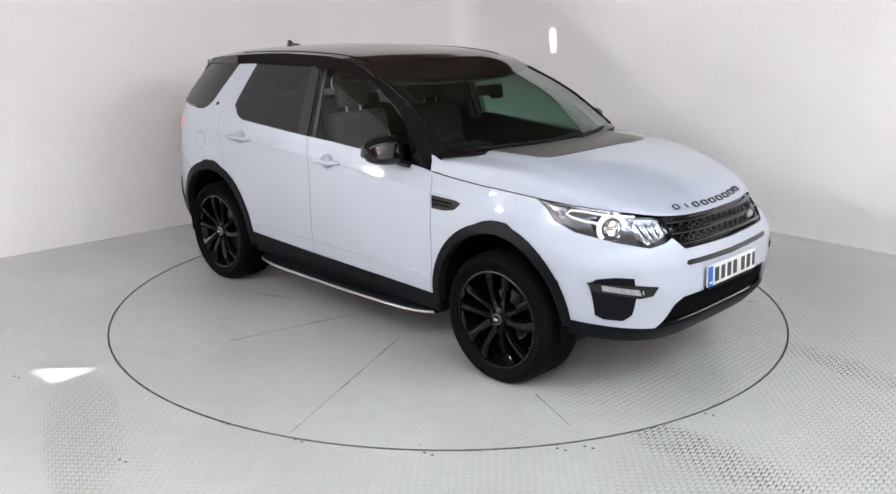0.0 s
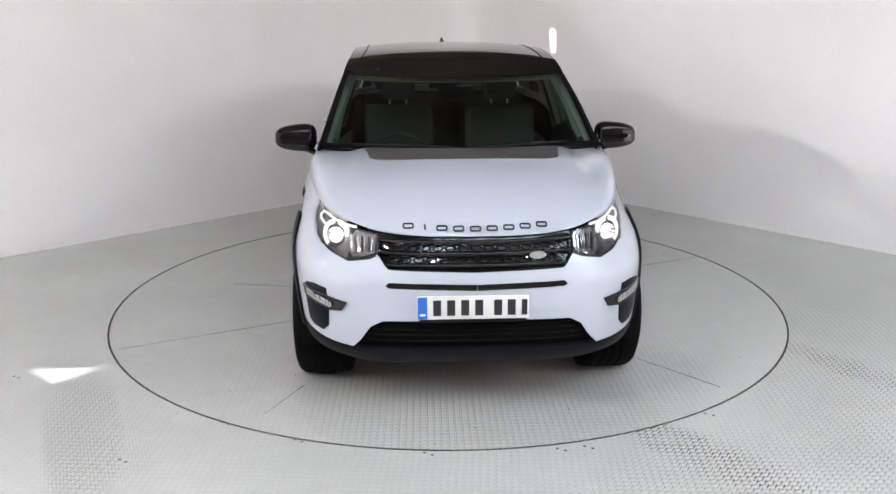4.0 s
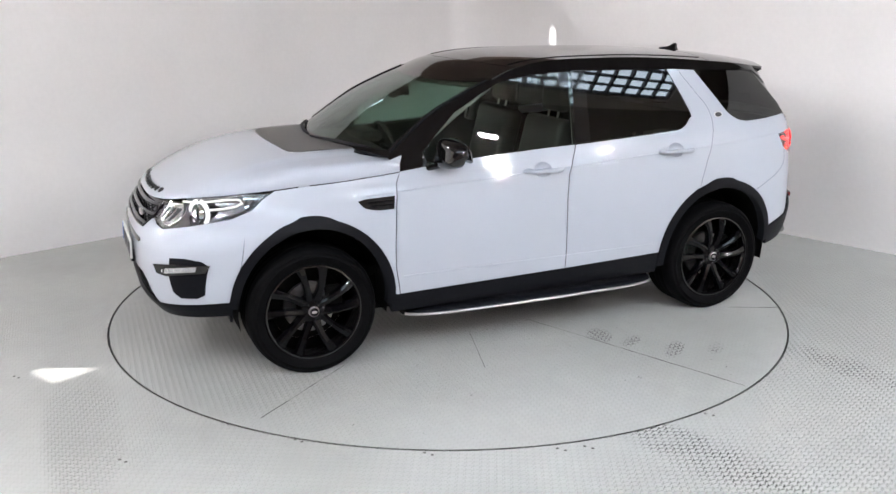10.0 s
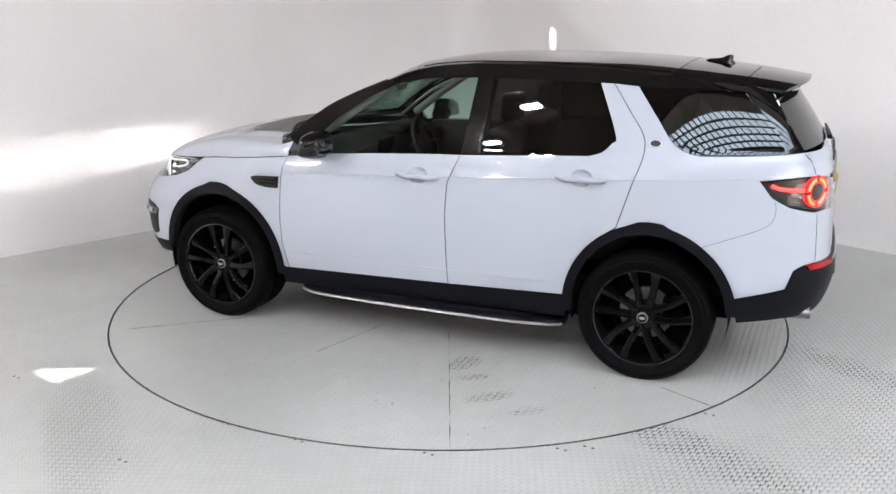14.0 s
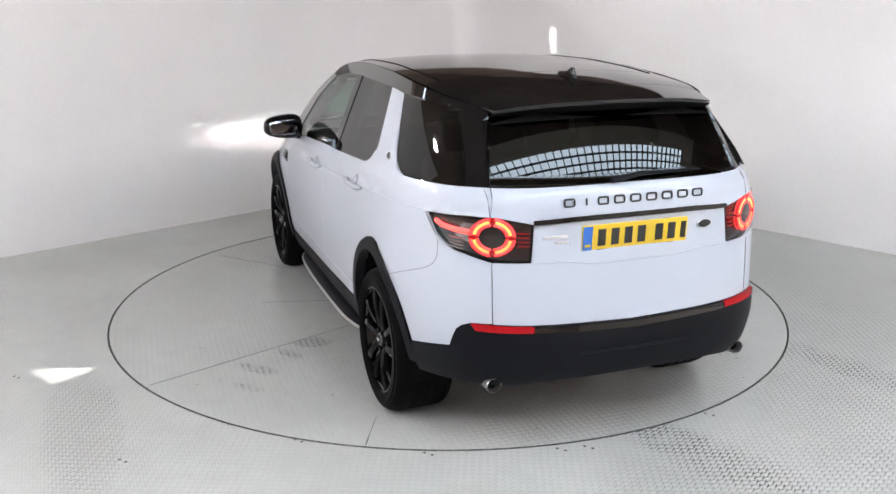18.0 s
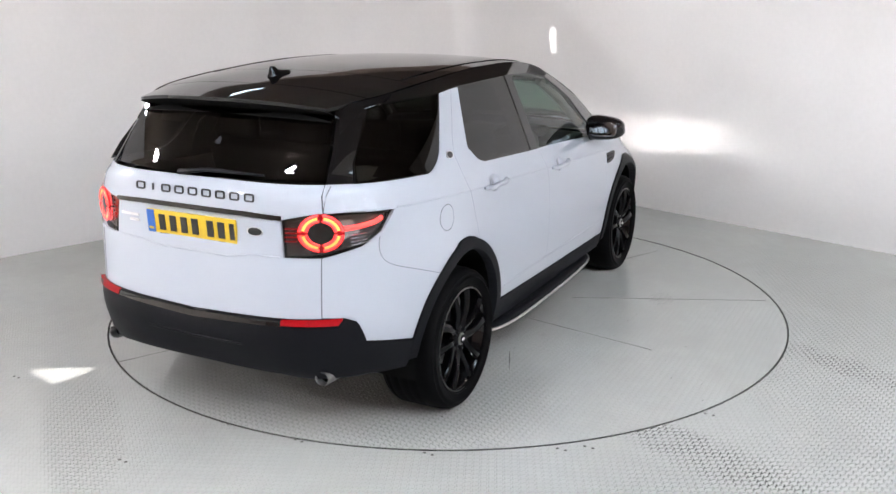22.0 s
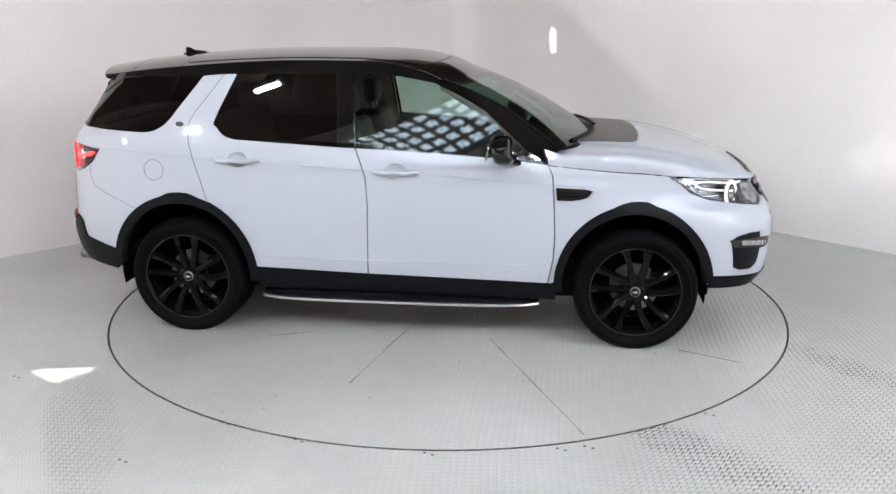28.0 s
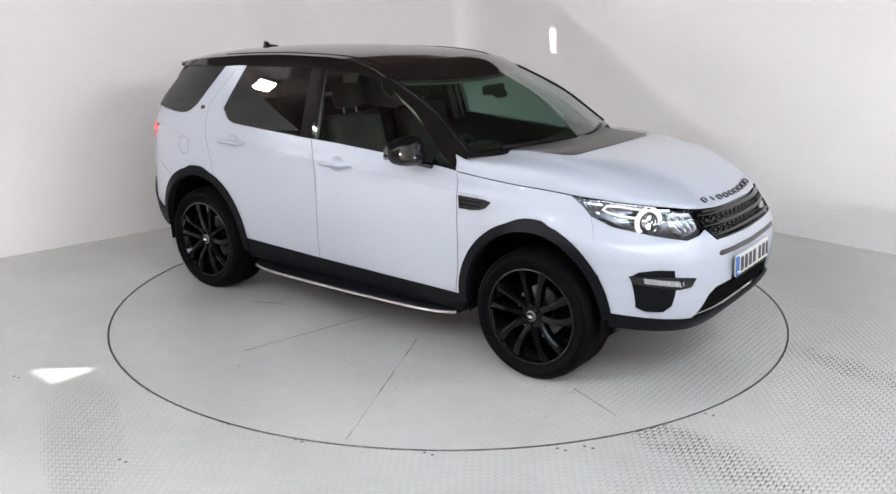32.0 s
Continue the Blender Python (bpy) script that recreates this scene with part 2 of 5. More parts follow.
def lean_panel(name, poly, lean, mat, parent, side=1, off=0.0, depth=0.018, res=0.03, label=""):
    """A panel flush with the skin; its normals lean along a direction to shade rounder."""
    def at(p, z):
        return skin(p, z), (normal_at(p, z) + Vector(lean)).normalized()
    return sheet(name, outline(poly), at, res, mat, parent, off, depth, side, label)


def panel(name, poly, mat, parent, side=1, off=0.0, depth=0.018, res=0.045, label="", hole=None):
    """A panel of the skin; side -1 is its twin on the car's right."""
    return sheet(name, outline(poly), lambda p, z: (skin(p, z), normal_at(p, z)), res, mat, parent, off, depth, side, label, hole)


def both(half, end):
    """A left half outline, top middle to bottom middle, closed with its mirror image on the right."""
    left = []
    for u, v in zip(half, half[1:]):
        left += outline([u, v])[:max(1, len(outline([u, v])) // 2)]
    last = half[-1]
    left.append((at_x(*last) if len(last) == 2 else at_y(last[0], last[1], last[2] == "front"), last[1]))
    top = math.copysign(2 * (MID + 2), end)
    return left + [(top - p, z) for p, z in reversed(left) if abs(p - top / 2) > 1e-6]


# ---------------------------------------------------------------- the room
car = new("suv_car")
tagged(car, "white five-door SUV with black roof, wheels and trim, on a turntable", "car")
# The corner of two white walls lies at CORNER; the walls run off at right angles to each other.
CORNER, TURN = Vector((0.2, 4.59, 0)), 46.0           # TURN: how far the right wall leans from the picture plane
WALL_LONG, WALL_HIGH, HALL_HIGH = 8.4, 2.9, 5.4
TABLE_R = 2.26


def room_pose(a, b, z):
    """A place in the room: a along the right wall's foot, b along the left wall's foot, from the corner."""
    r, q = radians(-TURN), radians(43.4)
    return CORNER + Vector((math.cos(r) * a - math.cos(q) * b, math.sin(r) * a - math.sin(q) * b, z))


WALLP = material("wall_paint", (0.82, 0.806, 0.798), 0.5, grain=0.02, scale=30, bump=0.12, stain=0.07, stain_scale=0.6)
HALLP = material("hall_paint", (0.27, 0.21, 0.18), 0.8, grain=0.1, scale=8, stain=0.2, stain_scale=0.5)
HALLW = material("hall_white", (0.70, 0.64, 0.58), 0.8, grain=0.05, scale=8, stain=0.1, stain_scale=0.5)
DARKSCREW = material("screw_head", (0.06, 0.055, 0.05), 0.7, grain=0.3, scale=60)
SLIMTUBE = material("slim_tube", (1, 1, 1), 0.4, emit=900.0, emit_colour=(0.975, 0.955, 0.985))
FILLTUBE = material("fill_panel", (1, 1, 1), 0.4, emit=1150.0, emit_colour=(0.975, 0.955, 0.985))
STEELDARK = material("skylight_bar", (0.03, 0.03, 0.035), 0.5, grain=0.2, scale=20)
SKYPANE = material("skylight_pane", (0.6, 0.7, 0.85), 0.3, emit=8.5, emit_colour=(0.72, 0.86, 1.0), grain=0.05, scale=3)


def floor_paint(name, dirty_and_shaded, bare, turn):
    """Grey painted tread plate: bars in two directions, thick paint worn thin in patches.
    First list: (x, y, turn, half length, half width, amount) of patches with bars darkened by dirt and by painted
    shading; bare: patches with sharper relief."""
    m = bpy.data.materials.new(name)
    m.use_nodes = True
    nt = m.node_tree
    b = nt.nodes["Principled BSDF"]
    co = nt.nodes.new("ShaderNodeTexCoord")
    mp = nt.nodes.new("ShaderNodeMapping")
    mp.inputs["Rotation"].default_value = (0, 0, radians(turn))
    nt.links.new(co.outputs["Object"], mp.inputs["Vector"])
    sep = nt.nodes.new("ShaderNodeSeparateXYZ")
    nt.links.new(mp.outputs[0], sep.inputs[0])

    def calc(op, *args):
        n = nt.nodes.new("ShaderNodeMath")
        n.operation = op
        for i, a in enumerate(args):
            if isinstance(a, (int, float)):
                n.inputs[i].default_value = a
            else:
                nt.links.new(a, n.inputs[i])
        return n.outputs[0]
    pitch = 0.0172

    def bars(u, v, du):
        # one bar in each second cell, long along u
        a = calc("SUBTRACT", calc("FRACT", calc("DIVIDE", calc("ADD", u, du), 2 * pitch)), 0.5)
        c = calc("SUBTRACT", calc("FRACT", calc("DIVIDE", calc("ADD", v, 0.5 * du), 2 * pitch)), 0.5)
        long2 = calc("POWER", calc("ABSOLUTE", calc("DIVIDE", a, 0.26)), 2.0)
        wide2 = calc("POWER", calc("ABSOLUTE", calc("DIVIDE", c, 0.085)), 2.0)
        return calc("MAXIMUM", calc("SUBTRACT", 1.0, calc("ADD", long2, wide2)), 0.0)
    x, y = sep.outputs[0], sep.outputs[1]
    one = calc("MAXIMUM", bars(x, y, 0.0), bars(x, y, 2 * pitch * 0.5))
    two = calc("MAXIMUM", bars(y, calc("ADD", x, pitch), 0.0), bars(y, calc("ADD", x, pitch), pitch))
    height = calc("MAXIMUM", one, two)

    def patches(spots):
        total = 0.0
        flat = nt.nodes.new("ShaderNodeSeparateXYZ")
        nt.links.new(co.outputs["Object"], flat.inputs[0])
        for px, py, deg, lx, ly, amount in spots:
            dx, dy = calc("SUBTRACT", flat.outputs[0], px), calc("SUBTRACT", flat.outputs[1], py)
            c, q = math.cos(radians(deg)), math.sin(radians(deg))
            u = calc("ADD", calc("MULTIPLY", dx, c / lx), calc("MULTIPLY", dy, q / lx))
            v = calc("ADD", calc("MULTIPLY", dx, -q / ly), calc("MULTIPLY", dy, c / ly))
            d2 = calc("ADD", calc("MULTIPLY", u, u), calc("MULTIPLY", v, v))
            total = calc("ADD", total, calc("MULTIPLY", calc("MAXIMUM", calc("SUBTRACT", 1.0, d2), 0.0), amount))
        return total
    n1, n2, n3 = (nt.nodes.new("ShaderNodeTexNoise") for _ in range(3))
    for n, s in ((n1, 0.9), (n2, 9.0), (n3, 60.0)):
        n.inputs["Scale"].default_value, n.inputs["Detail"].default_value = s, 5
        nt.links.new(co.outputs["Object"], n.inputs["Vector"])
    ramp = nt.nodes.new("ShaderNodeMapRange")
    ramp.inputs["From Min"].default_value, ramp.inputs["From Max"].default_value = 0.25, 0.75
    ramp.inputs["To Min"].default_value, ramp.inputs["To Max"].default_value = 0.88, 1.06
    nt.links.new(n1.outputs["Fac"], ramp.inputs["Value"])
    fine = nt.nodes.new("ShaderNodeMapRange")
    fine.inputs["From Min"].default_value, fine.inputs["From Max"].default_value = 0.3, 0.7
    fine.inputs["To Min"].default_value, fine.inputs["To Max"].default_value = 0.96, 1.02
    nt.links.new(n2.outputs["Fac"], fine.inputs["Value"])
    spot = nt.nodes.new("ShaderNodeMapRange")
    spot.inputs["From Min"].default_value, spot.inputs["From Max"].default_value = 0.72, 0.76
    spot.inputs["To Min"].default_value, spot.inputs["To Max"].default_value = 1.0, 0.55
    nt.links.new(n3.outputs["Fac"], spot.inputs["Value"])
    k = calc("MULTIPLY", calc("MULTIPLY", ramp.outputs[0], fine.outputs[0]), spot.outputs[0])
    # dirt darkens bars in some patches, painted shading in others, broken by fine noise
    rough_edge = nt.nodes.new("ShaderNodeMapRange")
    rough_edge.inputs["From Min"].default_value, rough_edge.inputs["From Max"].default_value = 0.35, 0.62
    nt.links.new(n2.outputs["Fac"], rough_edge.inputs["Value"])
    bar_dark = calc("MULTIPLY", calc("MULTIPLY", calc("ADD", patches(dirty_and_shaded), 0.06), calc("ADD", calc("MULTIPLY", rough_edge.outputs[0], 0.75), 0.25)), calc("MINIMUM", calc("MULTIPLY", height, 2.5), 1.0))
    k = calc("MULTIPLY", k, calc("SUBTRACT", 1.0, calc("MINIMUM", bar_dark, 0.86)))
    worn = nt.nodes.new("ShaderNodeMapRange")
    worn.inputs["From Min"].default_value, worn.inputs["From Max"].default_value = 0.30, 0.78
    worn.inputs["To Min"].default_value, worn.inputs["To Max"].default_value = 0.02, 0.26
    nt.links.new(n1.outputs["Fac"], worn.inputs["Value"])
    height = calc("MULTIPLY", height, calc("MINIMUM", calc("ADD", worn.outputs[0], patches(bare)), 1.0))
    col = nt.nodes.new("ShaderNodeVectorMath")
    col.operation = "SCALE"
    col.inputs[0].default_value = (0.425, 0.430, 0.412)
    nt.links.new(k, col.inputs["Scale"])
    nt.links.new(col.outputs[0], b.inputs["Base Color"])
    b.inputs["IOR"].default_value = 1.75
    rough = calc("ADD", 0.16, calc("MULTIPLY", n2.outputs["Fac"], 0.08))
    nt.links.new(rough, b.inputs["Roughness"])
    bp = nt.nodes.new("ShaderNodeBump")
    bp.inputs["Strength"].default_value, bp.inputs["Distance"].default_value = 1.0, 0.018
    nt.links.new(height, bp.inputs["Height"])
    nt.links.new(bp.outputs[0], b.inputs["Normal"])
    return m


# the faint .2 and .3 patches paint the bars' shading into the colour
FLOOR = floor_paint("floor_paint", [(1.28, -2.42, -50, .55, .22, 1.15), (2.30, -1.34, -58, .62, .15, 1.0), (3.1, -2.3, 20, .5, .2, .5), (2.9, -1.2, 0, 1.3, 2.0, .3), (-1.78, -2.05, -68, .8, .2, .2), (1.02, -2.12, -30, .25, .18, 1.0)],
                    [(-1.78, -2.05, -68, .80, .20, 1.4), (2.75, -1.0, 0, 1.3, 2.3, 1.3), (1.5, -2.7, 0, .9, .7, 1.2), (-2.9, -.6, 30, .7, .4, .5), (-1.6, -2.9, 0, .5, .3, .6)], 3)
# first list's last three: shade of the bars below the car, painted as colour
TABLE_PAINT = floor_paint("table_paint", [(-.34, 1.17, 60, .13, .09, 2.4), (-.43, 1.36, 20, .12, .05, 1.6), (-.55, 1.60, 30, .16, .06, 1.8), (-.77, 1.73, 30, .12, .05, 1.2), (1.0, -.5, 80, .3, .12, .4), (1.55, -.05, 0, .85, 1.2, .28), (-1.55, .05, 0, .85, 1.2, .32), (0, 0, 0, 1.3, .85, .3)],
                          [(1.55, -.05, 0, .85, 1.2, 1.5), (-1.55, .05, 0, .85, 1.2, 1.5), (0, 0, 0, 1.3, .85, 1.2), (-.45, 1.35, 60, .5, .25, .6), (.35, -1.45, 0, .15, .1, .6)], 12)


def ring_mesh(name, r0, r1, z0, z1, mat, n=192, square=None):
    """A flat ring with inner and outer rims; square: the outer edge reaches that far out instead."""
    vs, fs = [], []
    for i in range(n):
        a = 2 * math.pi * i / n
        c, s = math.cos(a), math.sin(a)
        k = square / max(abs(c), abs(s)) if square else r1
        vs += [(r0 * c, r0 * s, z0), (r0 * c, r0 * s, z1), (k * c, k * s, z1), (k * c, k * s, z0)]
    for i in range(n):
        j = (i + 1) % n
        for q in (0, 1, 2):
            fs.append((4 * i + q, 4 * j + q, 4 * j + q + 1, 4 * i + q + 1))
    return mesh_of(name, vs, fs, mat, smooth=False)


floor = put("floor", ring_mesh("floor", TABLE_R + 0.004, 0, -0.1, 0, FLOOR, square=16))
tagged(floor, "grey painted steel tread plate floor round the turntable", "floor", kind="structure")
pit = put("floor_pit", mesh_of("floor_pit", [(-3, -3, -0.11), (3, -3, -0.11), (3, 3, -0.11), (-3, 3, -0.11)], [(0, 1, 2, 3)], DARK, smooth=False))
tagged(pit, "dark pit below the turntable's edge gap", "floor", kind="structure")

# turntable: a painted disc with a dark rim
vs, fs = [(0, 0, 0)], []
for i in range(192):
    a = 2 * math.pi * i / 192
    vs += [((TABLE_R - 0.004) * math.cos(a), (TABLE_R - 0.004) * math.sin(a), q) for q in (0, -0.08)]
for i in range(192):
    j = (i + 1) % 192
    fs += [(0, 1 + 2 * i, 1 + 2 * j), (1 + 2 * i, 2 + 2 * i, 2 + 2 * j, 1 + 2 * j)]
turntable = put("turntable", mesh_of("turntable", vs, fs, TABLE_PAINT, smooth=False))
tagged(turntable, "round grey painted steel turntable set flush in the floor", "turntable")
for r0, r1 in ((TABLE_R - .0056, TABLE_R - .004), (TABLE_R + .004, TABLE_R + .0056)):
    lip = put("gap_edge", ring_mesh("gap_edge", r0, r1, -.004, .0012, DARK), floor if r0 > TABLE_R else turntable, "dark edge of the gap")
SEAM = material("seam_dirt", (0.05, 0.047, 0.045), 0.8, grain=0.4, scale=40)


def seam(x0, y0, x1, y1, w=0.004):
    d = Vector((x1 - x0, y1 - y0, 0))
    n = Vector((-d.y, d.x, 0)).normalized()
    k = max(2, int(d.length / 0.06))
    vs, fs = [], []
    for i in range(k + 1):
        q = Vector((x0, y0, 0.0012)) + d * (i / k)
        ww = w * random.choice((.15, .25, .4, .6, 1.0, 1.6))
        o = n * random.uniform(-0.0015, 0.0015)
        vs += [q + n * ww / 2 + o, q - n * ww / 2 + o, q + n * ww / 2 + o - Vector((0, 0, 0.004)), q - n * ww / 2 + o - Vector((0, 0, 0.004))]
    for i in range(k):
        a, b = 4 * i, 4 * i + 4
        fs += [(a, a + 1, b + 1, b), (a, b, b + 2, a + 2), (a + 1, a + 3, b + 3, b + 1)]
    return put("seam", mesh_of("seam", vs, fs, SEAM, smooth=False), turntable, "dark dirty joint between steel plates")


for line in ((-.15, .70, -.46, 2.18), (.30, .68, .55, 1.18), (1.20, .70, 1.86, 1.06), (-1.43, 1.29, -1.70, 1.49), (.20, -.85, .51, -2.15), (-.24, -.50, -.64, -1.46),
             (1.30, -1.12, 1.60, -1.34), (-.90, -.65, -1.17, -.71)):
    seam(*line)
# screws in pairs round the table's frame
for x, y in ((-2.42, -1.40), (-1.66, -1.54), (-1.50, -2.34), (-1.12, -1.97), (-.73, -2.15), (-.11, -2.28), (.51, -2.24), (.64, -2.22), (1.30, -1.88)):
    for d in (0, .035):
        put("screw", mesh_of("screw", *lathe([(0, .0022), (.005, .0022), (.0075, .0008), (.009, -.002)], 10, "z"), DARKSCREW, smooth=False), floor, "", pose(x + d, y - d * .6, 0))
CRUMB = material("grit", (0.05, 0.048, 0.045), 0.9, grain=0.3)
vs, fs = [], []
for i in range(150):
    a, r, q = random.uniform(0, 6.283), TABLE_R * math.sqrt(random.random()) * 0.98, random.uniform(0.003, 0.007)
    x, y = r * math.cos(a), r * math.sin(a)
    k = len(vs)
    vs += [(x - q, y, 0), (x, y - q * .7, 0), (x + q, y, 0), (x, y + q * .6, 0), (x, y, q * .5)]
    fs += [(k, k + 1, k + 4), (k + 1, k + 2, k + 4), (k + 2, k + 3, k + 4), (k + 3, k, k + 4)]
grit = put("grit", mesh_of("grit", vs, fs, CRUMB, smooth=False), turntable, "specks of dark grit")
grit["kind"] = "stuff"


# the two white walls, as one bent sheet with a softly rounded corner
R = 0.28
path = [room_pose(WALL_LONG, 0, 0)] + [room_pose(R - R * math.sin(t), R - R * math.cos(t), 0) for t in [math.pi / 2 * i / 10 for i in range(11)]] + [room_pose(0, WALL_LONG, 0)]
right, left = path[:7], path[6:]
for name, line, label in (("wall_right", right, "plain off-white painted studio wall with faint smudges"), ("wall_left", left, "plain off-white painted wall meeting the other in a rounded corner")):
    vs, fs = [], []
    for i, q in enumerate(line):
        d = (line[min(i + 1, len(line) - 1)] - line[max(i - 1, 0)]).normalized()
        n = Vector((d.y, -d.x, 0))
        n = n if n.dot(Vector((0, 1, 0)) if abs(n.y) > 0.05 else n) > 0 else -n
        vs += [q, q + Vector((0, 0, WALL_HIGH)), q + n * 0.15 + Vector((0, 0, WALL_HIGH)), q + n * 0.15]
    for i in range(len(line) - 1):
        for k in range(4):
            fs.append((4 * i + k, 4 * i + (k + 1) % 4, 4 * i + 4 + (k + 1) % 4, 4 * i + 4 + k))
    bm = bmesh.new()
    bvs = [bm.verts.new(v) for v in vs]
    for f in fs:
        bm.faces.new([bvs[i] for i in f])
    bmesh.ops.recalc_face_normals(bm, faces=bm.faces)
    tagged(part(name, bm, WALLP, None, sharp=30), label, "wall", kind="structure")
# the dim hall round the studio corner, unseen; pale side walls send light back
for name, x0, y0, x1, y1 in (("wall_hall_north", -14, 11, 14, 11), ("wall_hall_south", -14, -13, 14, -13), ("wall_hall_west", -14, -13, -14, 11), ("wall_hall_east", 10.7, -13, 10.7, 11)):
    wide = max(abs(x1 - x0), 0.2) if x0 != x1 else 0.2
    deep = max(abs(y1 - y0), 0.2) if y0 != y1 else 0.2
    tagged(part(name, box(wide, deep, HALL_HIGH, ((x0 + x1) / 2, (y0 + y1) / 2, HALL_HIGH / 2)), HALLW if name.endswith(("east", "west")) else HALLP, None, smooth=False), "plain pale hall wall" if name.endswith(("east", "west")) else "plain brown hall wall", "wall", kind="structure")
# ceiling with the skylight's opening; all in world axes
# each roof light: middle, turn, length, width, columns, rows
ROOF_LIGHTS = [((1.9, -5.58), 28, 12.6, 1.35, 50, 5)]


def sky_corner(light, u, v):
    (x, y), turn, lx, ly = light[:4]
    c, s = math.cos(radians(turn)), math.sin(radians(turn))
    return (x + c * u * lx / 2 - s * v * ly / 2, y + s * u * lx / 2 + c * v * ly / 2)


CEIL = material("ceiling_paint", (0.16, 0.125, 0.105), 0.8, grain=0.1, scale=10, stain=0.12, stain_scale=0.5)
TO_SUN = Vector((math.cos(radians(SUN_EL)) * math.cos(radians(SUN_AZ)), math.cos(radians(SUN_EL)) * math.sin(radians(SUN_AZ)), math.sin(radians(SUN_EL))))


def towards_sun(spots):
    """Outline of an added, unseen roof gap that lets the sun reach these spots."""
    out = []
    for q in spots:
        v = Vector(q)
        w = v + TO_SUN * ((HALL_HIGH - v.z) / TO_SUN.z)
        out.append((w.x, w.y))
    return out


GAPS = [[sky_corner(light, u, v) for u, v in ((-1, -1), (1, -1), (1, 1), (-1, 1))] for light in ROOF_LIGHTS] + [
        # two added gaps, shaped back from the sunlit spots on floor and wall
        towards_sun([(-2.364, -1.329, 0), (-2.291, -1.289, 0), (-1.972, -1.274, 0), (-2.096, -1.448, 0), (-2.162, -1.501, 0)]),
        towards_sun([(1.083, 3.698, 1.70), (1.118, 3.663, 1.725), (1.153, 3.627, 1.70), (1.160, 3.620, 1.45), (1.106, 3.675, 1.44)])]
edge = [(-14.1, -13.1), (14.1, -13.1), (14.1, 11.1), (-14.1, 11.1)]
pts, edges = [], []
for loop in [edge] + GAPS:
    k = len(pts)
    pts += [Vector(q) for q in loop]
    edges += [(k + i, k + (i + 1) % len(loop)) for i in range(len(loop))]
flat_v, _, flat_f, _, _, _ = delaunay_2d_cdt(pts, edges, [], 0, 1e-5)


def within(loop, x, y):
    odd = False
    for (x1, y1), (x2, y2) in zip(loop, loop[1:] + loop[:1]):
        if (y1 > y) != (y2 > y) and x < (x2 - x1) * (y - y1) / (y2 - y1) + x1:
            odd = not odd
    return odd


bm = bmesh.new()
bvs = [bm.verts.new((q.x, q.y, HALL_HIGH)) for q in flat_v]
for f in flat_f:
    c = sum((flat_v[i] for i in f), Vector((0, 0))) / len(f)
    if not any(within(g, c.x, c.y) for g in GAPS):
        bm.faces.new([bvs[i] for i in f])
bmesh.ops.recalc_face_normals(bm, faces=bm.faces)
bmesh.ops.solidify(bm, geom=list(bm.faces), thickness=0.02)
tagged(part("ceiling", bm, CEIL, None, smooth=False), "plain dark brown hall roof lining with a long roof light", "ceiling", kind="structure")


def roof_light(at, turn, lx, ly, nx, ny):
    ob = new("skylight")
    ob.matrix_basis = pose(*at, HALL_HIGH, 0, 0, turn)
    me = bpy.data.meshes.new("pane")
    bm = box(lx / nx - .03, ly / ny - .03, 0.01)
    bm.to_mesh(me)
    bm.free()
    me.materials.append(SKYPANE)
    for i in range(nx):
        for j in range(ny):
            put("pane", me, ob, m=pose(-lx / 2 + (i + .5) * lx / nx, -ly / 2 + (j + .5) * ly / ny, 0.06))
    for i in range(nx + 1):
        part("bar", box(0.03, ly, 0.05), STEELDARK, ob, m=pose(-lx / 2 + i * lx / nx, 0, 0.03), smooth=False)
    for j in range(ny + 1):
        part("bar", box(lx, 0.03, 0.045), STEELDARK, ob, m=pose(0, -ly / 2 + j * ly / ny, 0.03), smooth=False)
    for v in (-1, 1):
        part("reveal", box(lx, 0.5, 0.03), HALLW, ob, "pale board along the roof light's edge", m=pose(0, v * (ly / 2 + .27), -0.02), smooth=False)
        part("reveal", box(0.7, ly + 1.0, 0.03), HALLW, ob, "pale board at the roof light's end", m=pose(v * (lx / 2 + .36), 0, -0.022), smooth=False)
    return tagged(ob, "long roof light with pale blue panes in a dark grid", "skylight")


for light in ROOF_LIGHTS:
    roof_light(*light)


def ceiling_lamp_or_fill(x, y, turn, lx, ly, glow):
    ob = new("ceiling_lamp_or_fill")
    ob.matrix_basis = pose(x, y, HALL_HIGH - 0.05, 0, 0, turn)
    part("housing", box(lx + .1, ly + .1, 0.07, (0, 0, 0.015), 0.01), STEELDARK, ob, "dark metal tray")
    part("diffuser", box(lx, ly, 0.02, (0, 0, -0.03)), glow, ob, "glowing white diffuser", smooth=False)
    return tagged(ob, "white rectangular ceiling panel, hall lamp or added fill light", "ceiling light", "ceiling lights")


# side panels out of view, mostly added as fill to brighten the walls
for x, rows, ly in ((9.3, (-8.5, -6.0), .17), (-9.8, (-6.0, 0.0, 3.0), .34)):
    for y in rows:
        ceiling_lamp_or_fill(x, y, 0, .42, ly, FILLTUBE)
for x, y in ((-3.5, 8.0),):
    ceiling_lamp_or_fill(x, y, 0, .6, .12, SKYPANE)
for x, y in ((2.55, -7.07), (-.08, -8.15), (-3.46, -4.94), (-5.1, -5.96), (6.3, -5.9)):
    ceiling_lamp_or_fill(x, y, 10, .34, .08, SLIMTUBE)
